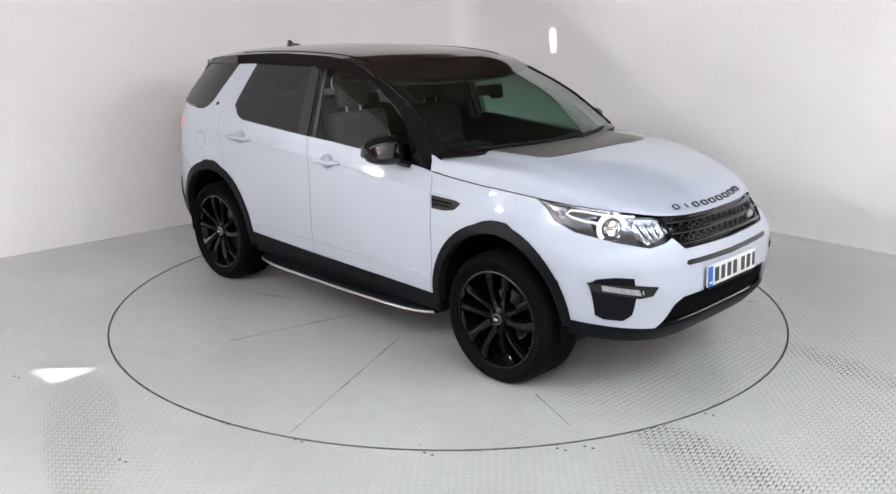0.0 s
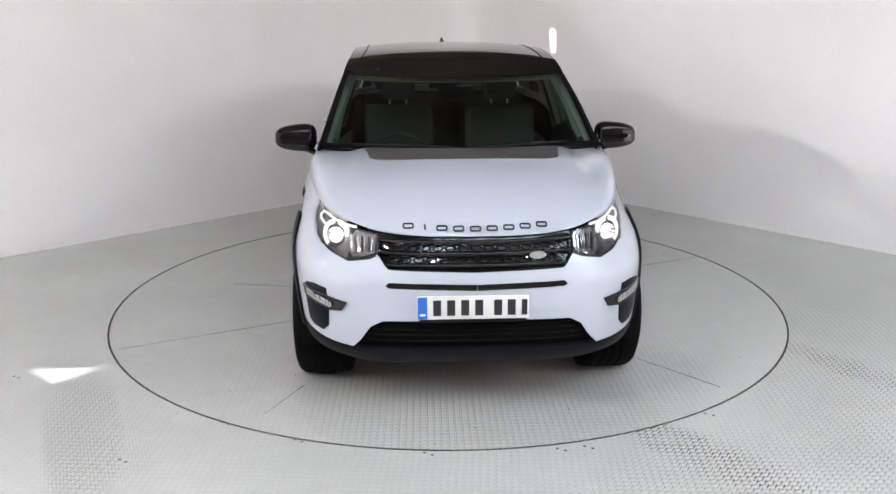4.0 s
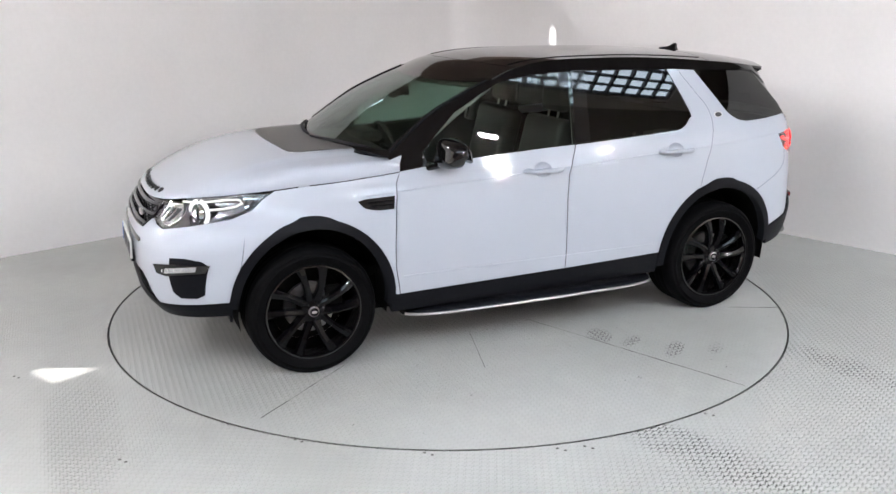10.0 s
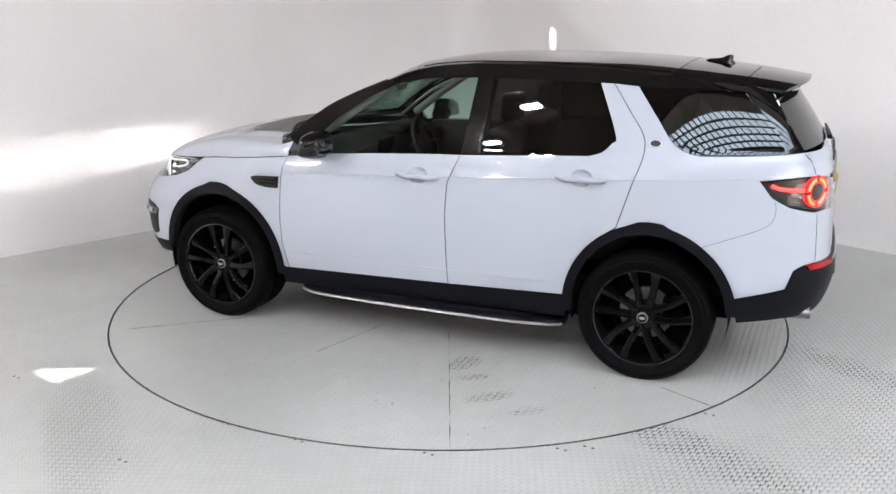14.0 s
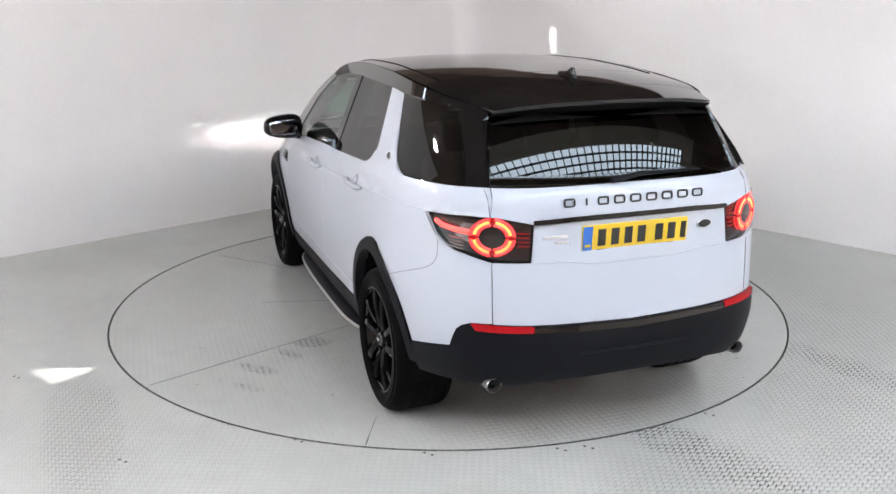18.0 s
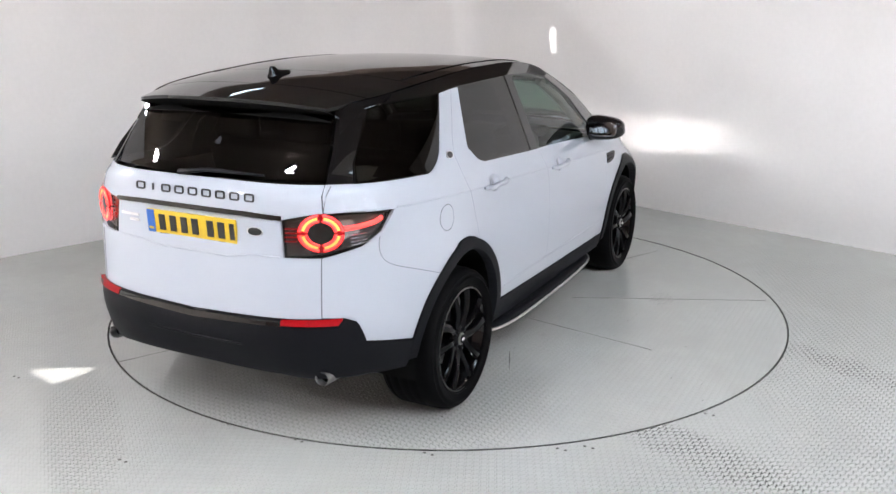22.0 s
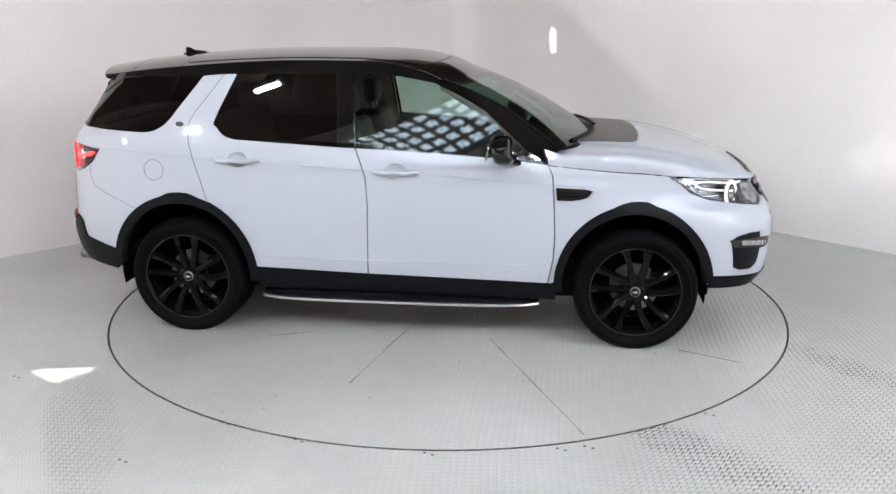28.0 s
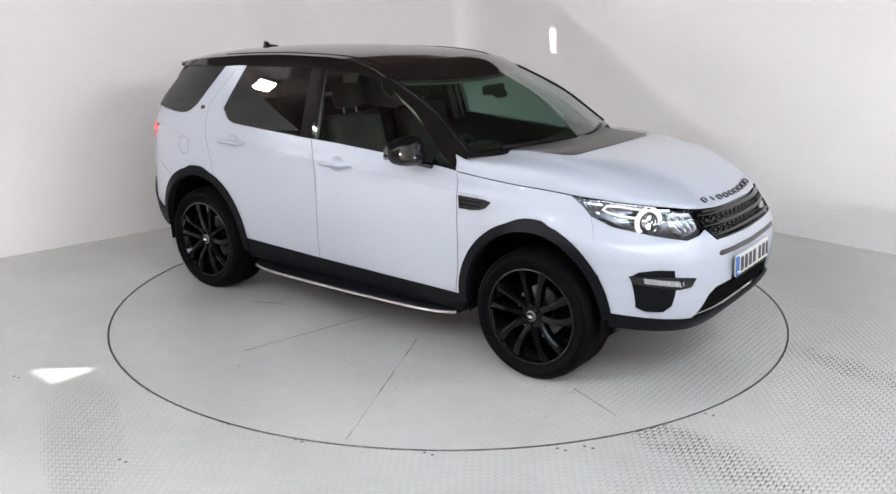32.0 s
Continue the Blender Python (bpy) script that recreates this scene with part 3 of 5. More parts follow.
# ---------------------------------------------------------------- the car
LAMP_C = skin(at_y(.675, .922, True), .922) + normal_at(at_y(.675, .922, True), .922) * -.012
BELT = [(.838, 1.097), (.527, 1.13), (.269, 1.147), (-.067, 1.166), (-.29, 1.174), (-.397, 1.178), (-.718, 1.196), (-1.03, 1.214)]
REAR_OPEN = spline([(-1.03, 1.214), (-1.10, 1.237), (-1.148, 1.285), (-1.162, 1.328), (-1.046, 1.588)], 4)
GAP = spline([(-1.118, 1.586), (-1.22, 1.45), (-1.305, 1.333), (-1.316, 1.228), (-1.271, 1.076), (-1.203, .850)], 5)
QUARTER = spline([(-1.250, 1.576), (-1.378, 1.41), (-1.458, 1.307), (-1.536, 1.258), (-1.612, 1.245)], 4)
ARCH_F, ARCH_R = 1.355, -1.385


def arch(cx, a0, a1, rx=.465, rz=.498, n=30, z0=.385):
    out = []
    for i in range(n + 1):
        a = radians(a0 + (a1 - a0) * i / n)
        bump = 0.014 * smooth_step(0.11, 0.07, abs(rx * math.cos(a))) if math.sin(a) > 0 and rx > .45 else 0
        out.append((cx + rx * math.cos(a), z0 + (rz + bump) * math.sin(a)))
    return out


def quarter_glass(x, z):
    """The quarter light: gently bowed from the door to the rear pillar."""
    def y(x, z):
        y0, y1 = skin(at_x(-1.25, z), z).y, skin(at_x(-1.90, z), z).y
        y2 = skin(at_x(-1.90, 1.36), 1.36).y - skin(at_x(-1.25, 1.36), 1.36).y
        return y0 - (.55 * (y0 - y1) - .45 * y2) * ((-1.25 - x) / .65) ** 2
    e = 1e-3
    n = Vector((-(y(x + e, z) - y(x - e, z)) / (2 * e), 1, -(y(x, z + e) - y(x, z - e)) / (2 * e))).normalized()
    return Vector((x, y(x, z), z)), n


def rear_glass(y, z):
    """The tailgate glass: bowed across the car."""
    e = 1e-3
    slope = (TAIL(z + e) - TAIL(z - e)) / (2 * e)
    return Vector((TAIL(z) + .30 * y * y, y, z)), Vector((-1, .60 * y, slope)).normalized()


def front_door(s):
    d = panel("front_door", [(.853, .392), (.882, .55), (.886, .69), (.876, .90), (.865, 1.04)] + BELT[:5]
              + [(-.255, 1.09), (-.226, 1.011), (-.215, .845), (-.220, .60), (-.226, .415)], PAINT, car, s)
    return d


def rear_door(s):
    return panel("rear_door", [(-.234, .415), (-.228, .60), (-.223, .845), (-.234, 1.011), (-.263, 1.09), (-.298, 1.174)] + BELT[5:-1] + REAR_OPEN
                 + GAP + arch(ARCH_R, 58, 6)[1:], PAINT, car, s)


def quarter(s):
    g = [(x - .006, z) for x, z in GAP]
    top = [(-1.124, 1.586)] + QUARTER + [(-1.936, 1.255), (-2.06, 1.261), (.622, 1.262, "rear")]
    lamp_edge = [(.646, 1.15, "rear"), (-2.10, 1.153), (-1.898, 1.142), (-1.968, 1.05), (-2.06, .995), (.646, .955, "rear")]
    low = [(.646, .694, "rear"), (.72, .690, "rear"), (-2.10, .667), (-2.07, .571), (-1.836, .520)]
    return panel("quarter_panel", top + lamp_edge + low + arch(ARCH_R, 164, 66) + g[::-1][:-1], PAINT, car, s)


def fender(s):
    top = [(.844, 1.092), (1.054, 1.072), (1.216, 1.057), (1.40, 1.044), (1.53, 1.030)]
    return panel("front_wing", [(.890, .55), (.894, .69), (.884, .90), (.873, 1.04)] + top
                 + [(1.60, .985), (1.652, .942), (1.72, .80), (1.744, .665)] + arch(ARCH_F, 33, 180) + [(.861, .391)], PAINT, car, s)


def cladding(s, cx, a0, a1):
    o = arch(cx, a0, a1)
    i = arch(cx, a1, a0, .415, .446)
    return panel("arch_trim", o + i, PLASTIC, car, s, off=0.014, depth=0.05, label="black plastic wheel arch trim")


for s in (1, -1):
    front_door(s), rear_door(s), quarter(s), fender(s)
    cladding(s, ARCH_F, 4, 185), cladding(s, ARCH_R, -5, 176)
    panel("sill_trim", [(.905, .40), (.853, .387), (-.226, .410), (-.915, .427), (-.925, .30), (.905, .28)], PLASTIC, car, s, off=0.006, depth=0.05,
          label="black plastic sill")
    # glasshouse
    # normals lean up, so the flush pillar and rail reflect the dark roof
    lean_panel("pillar_front", [(.90, 1.178), (.80, 1.25), (.63, 1.378), (.46, 1.462), (.294, 1.535), (.20, 1.572), (.165, 1.552), (.30, 1.488), (.469, 1.398), (.70, 1.195), (.83, 1.10), (.85, 1.10)],
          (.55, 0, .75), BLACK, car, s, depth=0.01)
    panel("mirror_sail", [(.828, 1.102), (.695, 1.192), (.66, 1.118)], BLACK, car, s, off=-0.002, depth=0.03)
    lean_panel("cant_rail", [(.20, 1.572), (.094, 1.614), (-.105, 1.654), (-.368, 1.670), (-.69, 1.670), (-1.01, 1.658), (-1.32, 1.636), (-1.626, 1.608), (-1.80, 1.585),
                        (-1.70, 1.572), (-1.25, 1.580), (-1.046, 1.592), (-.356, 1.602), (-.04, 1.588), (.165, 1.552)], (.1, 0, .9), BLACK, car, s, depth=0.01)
    panel("pillar_middle", [(-.297, 1.176), (-.40, 1.181), (-.43, 1.602), (-.34, 1.602)], BLACK, car, s, off=-0.001, depth=0.04)
    g = panel("front_window", [(.66, 1.120), (.695, 1.192), (.469, 1.396), (.30, 1.486), (.165, 1.550), (-.04, 1.586), (-.338, 1.600), (-.295, 1.176)] + BELT[3:1:-1]
              + [(.527, 1.13)], CLEAR, car, s, off=-0.006, depth=0.004)
    g.visible_shadow = False
    panel("rear_window", [(-.402, 1.180)] + BELT[6:-1] + REAR_OPEN + [(-.432, 1.600)], PRIVACY, car, s, off=-0.005, depth=0.004, label="dark privacy glass")
    sheet("quarter_window", QUARTER + [(-1.936, 1.257), (-2.03, 1.264), (-1.99, 1.34), (-1.87, 1.47), (-1.80, 1.553), (-1.60, 1.573)], quarter_glass, .04, PRIVACY, car, -.003, .004, s, "dark privacy glass")
    panel("pillar_rear", [(-2.02, 1.262), (-2.06, 1.264), (.622, 1.265, "rear"), (.60, 1.40, "rear"), (.555, 1.555, "rear"), (-1.79, 1.553), (-1.86, 1.47), (-1.98, 1.34)], BLACK, car, s, off=-.004, depth=.01)
    panel("cowl_corner", [(.853, 1.099), (.818, 1.183), (.925, 1.150), (.96, 1.093)], PAINT, car, s, off=.004, depth=.012)
    # lamps
    panel("tail_lamp", [(-1.903, 1.138), (-1.973, 1.054), (-2.062, 1.0), (.60, .963, "rear"), (.49, .958, "rear"), (.475, 1.115, "rear"), (.60, 1.142, "rear"), (-2.10, 1.150)],
          BLACK, car, s, off=-0.035, depth=0.02, label="smoked red tail lamp")
    panel("reflector", [(.715, .690, "rear"), (.48, .682, "rear"), (.48, .655, "rear"), (.70, .662, "rear")], RED, car, s, off=0.022, depth=0.02)
    panel("headlamp", [(1.527, 1.031), (1.60, .985), (1.657, .942), (1.775, .898), (.70, .862, "front"), (.60, .838, "front"), (.50, .855, "front"), (.465, .87, "front"), (.47, .962, "front"),
                       (.62, .985, "front"), (1.80, 1.005)], LAMPGREY, car, s, off=-0.03, depth=0.03, res=.02, hole=(LAMP_C, .040))
    panel("fog_recess", [(0.698, .60, "front"), (0.710, .700, "front"), (0.771, .704, "front"), (0.816, .690, "front"), (0.832, .664, "front"), (0.808, .500, "front"), (0.786, .480, "front"), (0.731, .476, "front"), (0.704, .51, "front")],
          PLASTIC, car, s, off=0.003, depth=0.02)
    panel("vent", spline([(1.10, .955), (1.06, .915), (.98, .899)], 4) + [(.896, .900), (.889, .973), (1.06, .966)], STEELDIM, car, s, off=0.005, depth=0.02)

bumper = both([(0, .80, "front"), (.41, .812, "front"), (.455, .868, "front"), (.50, .850, "front"), (.60, .833, "front"), (.70, .857, "front"), (1.775, .893), (1.657, .937),
               (1.723, .80), (1.747, .665)] + arch(ARCH_F, 33, 8, n=8)[1:] + [(.585, .424, "front"), (.545, .47, "front"), (.50, .54, "front"), (.44, .572, "front"), (0, .575, "front")], 1)
place = lambda p, z: (skin(p, z), normal_at(p, z))
sheet("front_bumper", bumper, place, 0.045, PAINT, car)
sheet("lower_bumper", both([(0, .43, "front"), (.50, .43, "front"), (.585, .422, "front"), (1.806, .445), (1.80, .375), (.62, .352, "front"), (.5, .338, "front"), (0, .332, "front")], 1), place, 0.05, PLASTIC, car, 0.004, label="black plastic lower bumper")
sheet("lower_grille", both([(0, .595, "front"), (.46, .592, "front"), (.53, .555, "front"), (.585, .47, "front"), (.60, .415, "front"), (0, .415, "front")], 1), place, 0.05, DARK, car, -0.03)
sheet("grille", both([(0, .957, "front"), (.46, .965, "front"), (.455, .87, "front"), (.41, .812, "front"), (0, .80, "front")], 1), place, 0.05, BLACK, car, -0.02)
sheet("tailgate", both([(0, 1.262, "rear"), (.618, 1.262, "rear"), (.642, 1.15, "rear"), (.60, 1.146, "rear"), (.47, 1.118, "rear"), (.485, .954, "rear"), (.642, .955, "rear"), (.642, .692, "rear"), (0, .670, "rear")], -1),
      place, 0.05, PAINT, car)
loop = [(-.61 + 1.22 * i / 40, 1.266) for i in range(41)] + [(.61 - .06 * i / 10, 1.266 + .289 * i / 10) for i in range(1, 11)]
loop += [(.55 - 1.10 * i / 40, 1.555) for i in range(1, 40)] + [(-.55 - .06 * i / 10, 1.555 - .289 * i / 10) for i in range(10)]
sheet("tailgate_window", loop, rear_glass, .05, PRIVACY, car, .004, .006, label="dark privacy glass")
sheet("rear_bumper", both([(0, .664, "rear"), (.642, .686, "rear"), (.722, .684, "rear"), (-2.10, .660), (-2.07, .565), (-1.836, .514), (-1.848, .385), (-2.05, .405), (.55, .405, "rear"), (.45, .42, "rear"), (0, .42, "rear")], -1),
      place, 0.05, PLASTIC, car, 0.012, 0.05, label="black plastic rear bumper")

# bonnet
SEAM_Z = curve([(0, .955), (.46, .965), (.62, .986), (.75, 1.004), (.80, 1.030), (.84, 1.06), (.885, 1.097)])
BONNET = curve([(.8, 1.185), (1.0, 1.195), (1.3, 1.187), (1.6, 1.152), (1.85, 1.095), (2.0, 1.042), (2.13, .97)])


def bonnet_at(p, r):
    """p: along the bonnet's outer edge; r: 0 at the windscreen to 1 at that edge."""
    z = 1.0
    for _ in range(6):
        x = skin(p, z).x
        z = edge_z(x, skin(p, z).y)
    o = skin(p, z)
    f = (1 - (p - MID) / 2) * math.pi / 2
    y0 = 0.80 * math.sin(f) ** 0.75
    c = Vector((1.13 - 0.30 * (y0 / .8) ** 2, y0, 0))
    x, y = c.x + (o.x - c.x) * r, c.y + (o.y - c.y) * r
    top = BONNET(x) - 0.012 * (y / .5) ** 2 + 0.012 * smooth_step(.66, .58, y)
    return Vector((x, y, z + (max(top, z) - z) * max(0.0, 1 - r ** 7) ** (1 / 2.0)))


def edge_z(x, y):
    return EDGE(x)


EDGE = curve([(.84, 1.097), (1.054, 1.077), (1.216, 1.062), (1.40, 1.049), (1.53, 1.035), (1.80, 1.008), (1.98, .985), (2.07, .967), (2.13, .957)])


def grid_part(name, rows, mat, parent, label="", thick=0.0, mirror=False):
    """Rows of points as a smooth sheet; thick: a second, lower face and rims."""
    n, m = len(rows), len(rows[0])
    vs = [q for row in rows for q in row]
    fs = [(i * m + j, i * m + j + 1, (i + 1) * m + j + 1, (i + 1) * m + j) for i in range(n - 1) for j in range(m - 1)]
    bm = bmesh.new()
    bv = [bm.verts.new(v) for v in vs]
    for f in fs:
        try:
            bm.faces.new([bv[i] for i in f])
        except ValueError:
            pass
    bmesh.ops.remove_doubles(bm, verts=bm.verts, dist=1e-5)
    bmesh.ops.recalc_face_normals(bm, faces=bm.faces)
    up = sum((f.normal.z * f.calc_area() for f in bm.faces))
    if up < 0:
        bmesh.ops.reverse_faces(bm, faces=bm.faces)
    if thick:
        bm.normal_update()
        bmesh.ops.solidify(bm, geom=list(bm.faces), thickness=thick)
    return part(name, bm, mat, parent, label, sharp=50)


ps = [MID + 2 * i / 40 for i in range(41)]
rs = [1 - (1 - i / 22) ** 2.2 for i in range(23)]
half = [[bonnet_at(p, r) for r in rs] for p in ps]
rows = half + [[Vector((q.x, -q.y, q.z)) for q in row] for row in half[-2::-1]]
grid_part("bonnet", rows, PAINT, car, "white clamshell bonnet", 0.012)


def on_bonnet(x, y):
    """The bonnet's height at a place."""
    p, r = MID + 1.0, 0.3
    for _ in range(25):
        q = bonnet_at(p, r)
        e = 1e-3
        a, b = (bonnet_at(p + e, r) - q) / e, (bonnet_at(p, r + e) - q) / e
        d = a.x * b.y - a.y * b.x
        if abs(d) < 1e-9:
            break
        dx, dy = x - q.x, abs(y) - q.y
        p = min(MID + 1.999, max(MID + .001, p + 0.8 * (dx * b.y - dy * b.x) / d))
        r = min(.999, max(0.0, r + 0.8 * (a.x * dy - a.y * dx) / d))
    return bonnet_at(p, r).z


# dark film on the bonnet's rear
rows = []
for i in range(9):
    t = i / 8
    row = []
    for j in range(25):
        v = -1 + 2 * j / 24
        x0, x1 = 1.135 - 0.30 * (.56 * v / .8) ** 2, 1.40 - 0.035 * v * v - 0.05 * max(0, abs(v) - .9) / .1
        w = .56 - .04 * t
        x = x0 + (x1 - x0) * t
        row.append(Vector((x, w * v, on_bonnet(x, w * v) + 0.003)))
    rows.append(row)
grid_part("bonnet_film", rows, VINYL, car, "dark grey film on the bonnet", 0.002)

# windscreen and its black border
SIDE_EDGE = curve([(0, .90), (.25, .77), (.5, .58), (.75, .40), (1, .20)])
SIDE_EDGE_Z = curve([(0, 1.178), (.25, 1.275), (.5, 1.405), (.75, 1.490), (1, 1.570)])


def screen_at(u, v):
    """u: 0 at the bonnet to 1 at the roof; v: -1 to 1 across."""
    e = skin(at_x(SIDE_EDGE(u), SIDE_EDGE_Z(u)), SIDE_EDGE_Z(u))
    cx, cz = 1.14 + (.39 - 1.14) * u, 1.165 + (1.556 - 1.165) * u + 0.035 * math.sin(math.pi * u)
    k = abs(v) ** 2.2
    return Vector((cx + (e.x - cx) * k, e.y * v, cz + (e.z - cz) * k))


def screen_patch(name, u0, u1, v0, v1, mat, label="", off=0.0):
    rows = [[screen_at(u0 + (u1 - u0) * i / 12, v0 + (v1 - v0) * j / 24) + Vector((off * .5, 0, off)) for j in range(25)] for i in range(13)]
    return grid_part(name, rows, mat, car, label, 0.004)


g = screen_patch("windscreen", .08, .955, -.95, .95, CLEAR)
g.visible_shadow = False
screen_patch("screen_border", 0, .08, -1, 1, BLACK)
screen_patch("screen_border", .955, 1, -1, 1, BLACK)
screen_patch("screen_border", .08, .955, .95, 1, BLACK)
screen_patch("screen_border", .08, .955, -1, -.95, BLACK)

# strips added as the dark pillar line beside the windscreen
for s in (1, -1):
    v, f = tube([screen_at(u, s * .985) + Vector((.002, 0, .003)) for u in [.06 + .91 * i / 16 for i in range(17)]], .0055, 8)
    put("pillar_edge_strip", mesh_of("pillar_edge_strip", v, f, PLASTIC), car, "black strip for the pillar's dark edge line")

# roof
ROOF_EDGE = curve([(-2.1, 1.548), (-1.865, 1.578), (-1.626, 1.608), (-1.32, 1.636), (-1.01, 1.658), (-.69, 1.670), (-.368, 1.670), (-.105, 1.654), (.094, 1.614), (.20, 1.572)])
ROOF_MID = curve([(-2.1, 1.600), (-1.81, 1.642), (-1.5, 1.674), (-1.1, 1.697), (-.65, 1.704), (-.14, 1.690), (.16, 1.650), (.39, 1.556)])
ROOF_HALF = curve([(-2.1, .50), (-1.97, .548), (-1.8, .602), (-1.6, .658), (-1.0, .676), (-.3, .668), (.094, .70), (.20, .716)])


def roof_at(x, v, x_edge=None):
    xe = x if x_edge is None else x_edge
    k = abs(v) ** 2.6
    xx = x + (xe - x) * abs(v) ** 2.2
    return Vector((xx, ROOF_HALF(xe) * v, ROOF_MID(x) + (ROOF_EDGE(xe) - ROOF_MID(x)) * k))


def roof_piece(name, x0, e0, x1, e1, mat, label="", off=0.0, thick=0.012):
    rows = [[roof_at(x0 + (x1 - x0) * i / 16, -1 + j / 16, e0 + (e1 - e0) * i / 16) + Vector((0, 0, off)) for j in range(33)] for i in range(17)]
    return grid_part(name, rows, mat, car, label, thick)


roof_piece("roof_front", .39, .20, .165, .04, ROOFGLASS)
roof_piece("glass_roof", .160, .035, -1.44, -1.40, ROOFGLASS, "tinted glass roof")
roof_piece("roof_rear", -1.445, -1.405, -1.805, -1.75, BLACK)
roof_piece("spoiler", -1.81, -1.755, -2.085, -1.97, BLACK, "gloss black roof spoiler", 0, 0.016)
# the spoiler's underside, falling to the glass, and its cheeks
rows = []
for j in range(33):
    v = -1 + j / 16
    lip = roof_at(-2.08, v, -1.965) - Vector((0, 0, .014))
    zz = 1.512 + .010 * (1 - v * v) - .012 * abs(v) ** 6
    foot = skin(at_y(max(.004, abs(v) * .555), zz, False), zz)
    foot.y = math.copysign(foot.y, v)
    rows.append([lip + (foot - lip) * t + Vector((.05 * math.sin(math.pi * t), 0, -.004 * math.sin(math.pi * t))) for t in [i / 8 for i in range(9)]])
grid_part("spoiler_underside", rows, DARK, car, "", .004)
for s in (1, -1):
    panel("spoiler_cheek", [(-1.62, 1.607), (-1.86, 1.576), (-1.93, 1.560), (.575, 1.52, "rear"), (.60, 1.46, "rear"), (-1.80, 1.555), (-1.70, 1.573)], BLACK, car, s, off=.002, depth=.02)
for s in (1, -1):
    v, f = tube([roof_at(.10 - 1.52 * i / 20, s * .875, .02 - 1.40 * i / 20) + Vector((0, 0, .0005)) for i in range(21)], .0032, 6)
    put("roof_seam", mesh_of("roof_seam", v, f, DARK), car, "dark joint beside the glass roof")
roof_piece("headlining", .36, .18, -1.8, -1.74, HEADLINE, "", -0.035, 0.01)


# wheels
def wheel(cx, s):
    hub = put("wheel", mesh_of("wheel", *lathe([(.262, -.068), (.270, -.066), (.273, -.060), (.264, -.050), (.258, -.040), (.244, 0), (.222, .06), (.210, .11)], 72), BLACK), car, "gloss black alloy wheel with split spokes")
    hub.matrix_basis = pose(cx, s * .852, .358, 0, 0, 0 if s < 0 else 180)
    prof = [(.262, -.090), (.268, -.099), (.276, -.104), (.279, -.102), (.283, -.106), (.312, -.109), (.314, -.111), (.320, -.111), (.322, -.108), (.338, -.102), (.340, -.103), (.348, -.097), (.360, -.078), (.3655, -.05)]
    for k in range(4):
        y = -.05 + .05 * k
        prof += [(.3665, y + .006), (.3665, y + .036), (.358, y + .039), (.358, y + .047)]
    prof += [(.3655, .155), (.355, .18), (.32, .195), (.26, .18)]
    prof = [(r, h + .034) for r, h in prof]
    put("tyre", mesh_of("tyre", *lathe(prof, 72), RUBBER, sharp=50), hub, "black road tyre")
    put("brake_disc", mesh_of("brake_disc", *lathe([(.05, .045), (.145, .045), (.145, .07), (.05, .07)], 40), DISC), hub)
    put("wheel_back", mesh_of("wheel_back", *lathe([(.0, .11), (.21, .11), (.21, .12)], 32), DARK), hub)
    part("caliper", box(.10, .05, .16, (0.14, .05, .03), .015), DARK, hub)
    put("hub_cap", mesh_of("hub_cap", *lathe([(0, -.058), (.020, -.060), (.026, -.058), (.030, -.055), (.031, -.04)], 32), DISC), hub, "silver ringed hub cap")
    put("hub_badge", mesh_of("hub_badge", *lathe([(0, -.0625), (.023, -.0625), (.024, -.058)], 24), RIM), hub)
    ob = put("hub_mark", mesh_of("hub_mark", *lathe([(0, -.0645), (.014, -.0645), (.016, -.0625)], 20), STEEL), hub, "small silver oval mark")
    ob.scale = (1, 1, .5)
    put("hub_face", mesh_of("hub_face", *lathe([(.026, -.050), (.034, -.046), (.060, -.044), (.074, -.036), (.080, -.02), (.080, .04)], 40), RIM), hub)
    for i in range(5):
        a = radians(90 + 72 * i)
        for side, d0, d1, w0, w1 in ((-1, -.46, -.22, .027, .034), (1, .46, .27, .024, .030)):
            # one blade of a split pair: from the hub out to the rim, swept, with a ridge off its middle
            vs, fs = [], []
            for k in range(11):
                t = k / 10
                px = .050 * math.cos(d0) * (1 - t) + .266 * math.cos(d1) * t
                py = .050 * math.sin(d0) * (1 - t) + .266 * math.sin(d1) * t - .010 * math.sin(math.pi * t)
                r, aa = math.hypot(px, py), a + math.atan2(py, px)
                w = w0 * (1 - .30 * math.sin(math.pi * t)) + (w1 - w0) * t ** 3
                yy = -.040 - .020 * math.sin(math.pi * min(1, t * .8)) - .006 * t
                c, sn = math.cos(aa), math.sin(aa)
                for q, h in ((-w, .045), (-w, .008), (-w * .82, .001), (w * .25 * side, -.005), (w * .82, .004), (w, .011), (w, .045)):
                    vs.append((r * c - q * sn, yy + h, r * sn + q * c))
            for k in range(10):
                for q in range(6):
                    fs.append((7 * k + q, 7 * k + q + 1, 7 * k + q + 8, 7 * k + q + 7))
            put("spoke", mesh_of("spoke", vs, fs, RIM, sharp=14), hub)
        an = a + .63
        put("wheel_nut", mesh_of("wheel_nut", *lathe([(0, -.058), (.006, -.058), (.009, -.054), (.009, -.03)], 6), STEELDIM, sharp=30), hub, "", pose(.050 * math.cos(an), 0, .050 * math.sin(an)))
    return hub


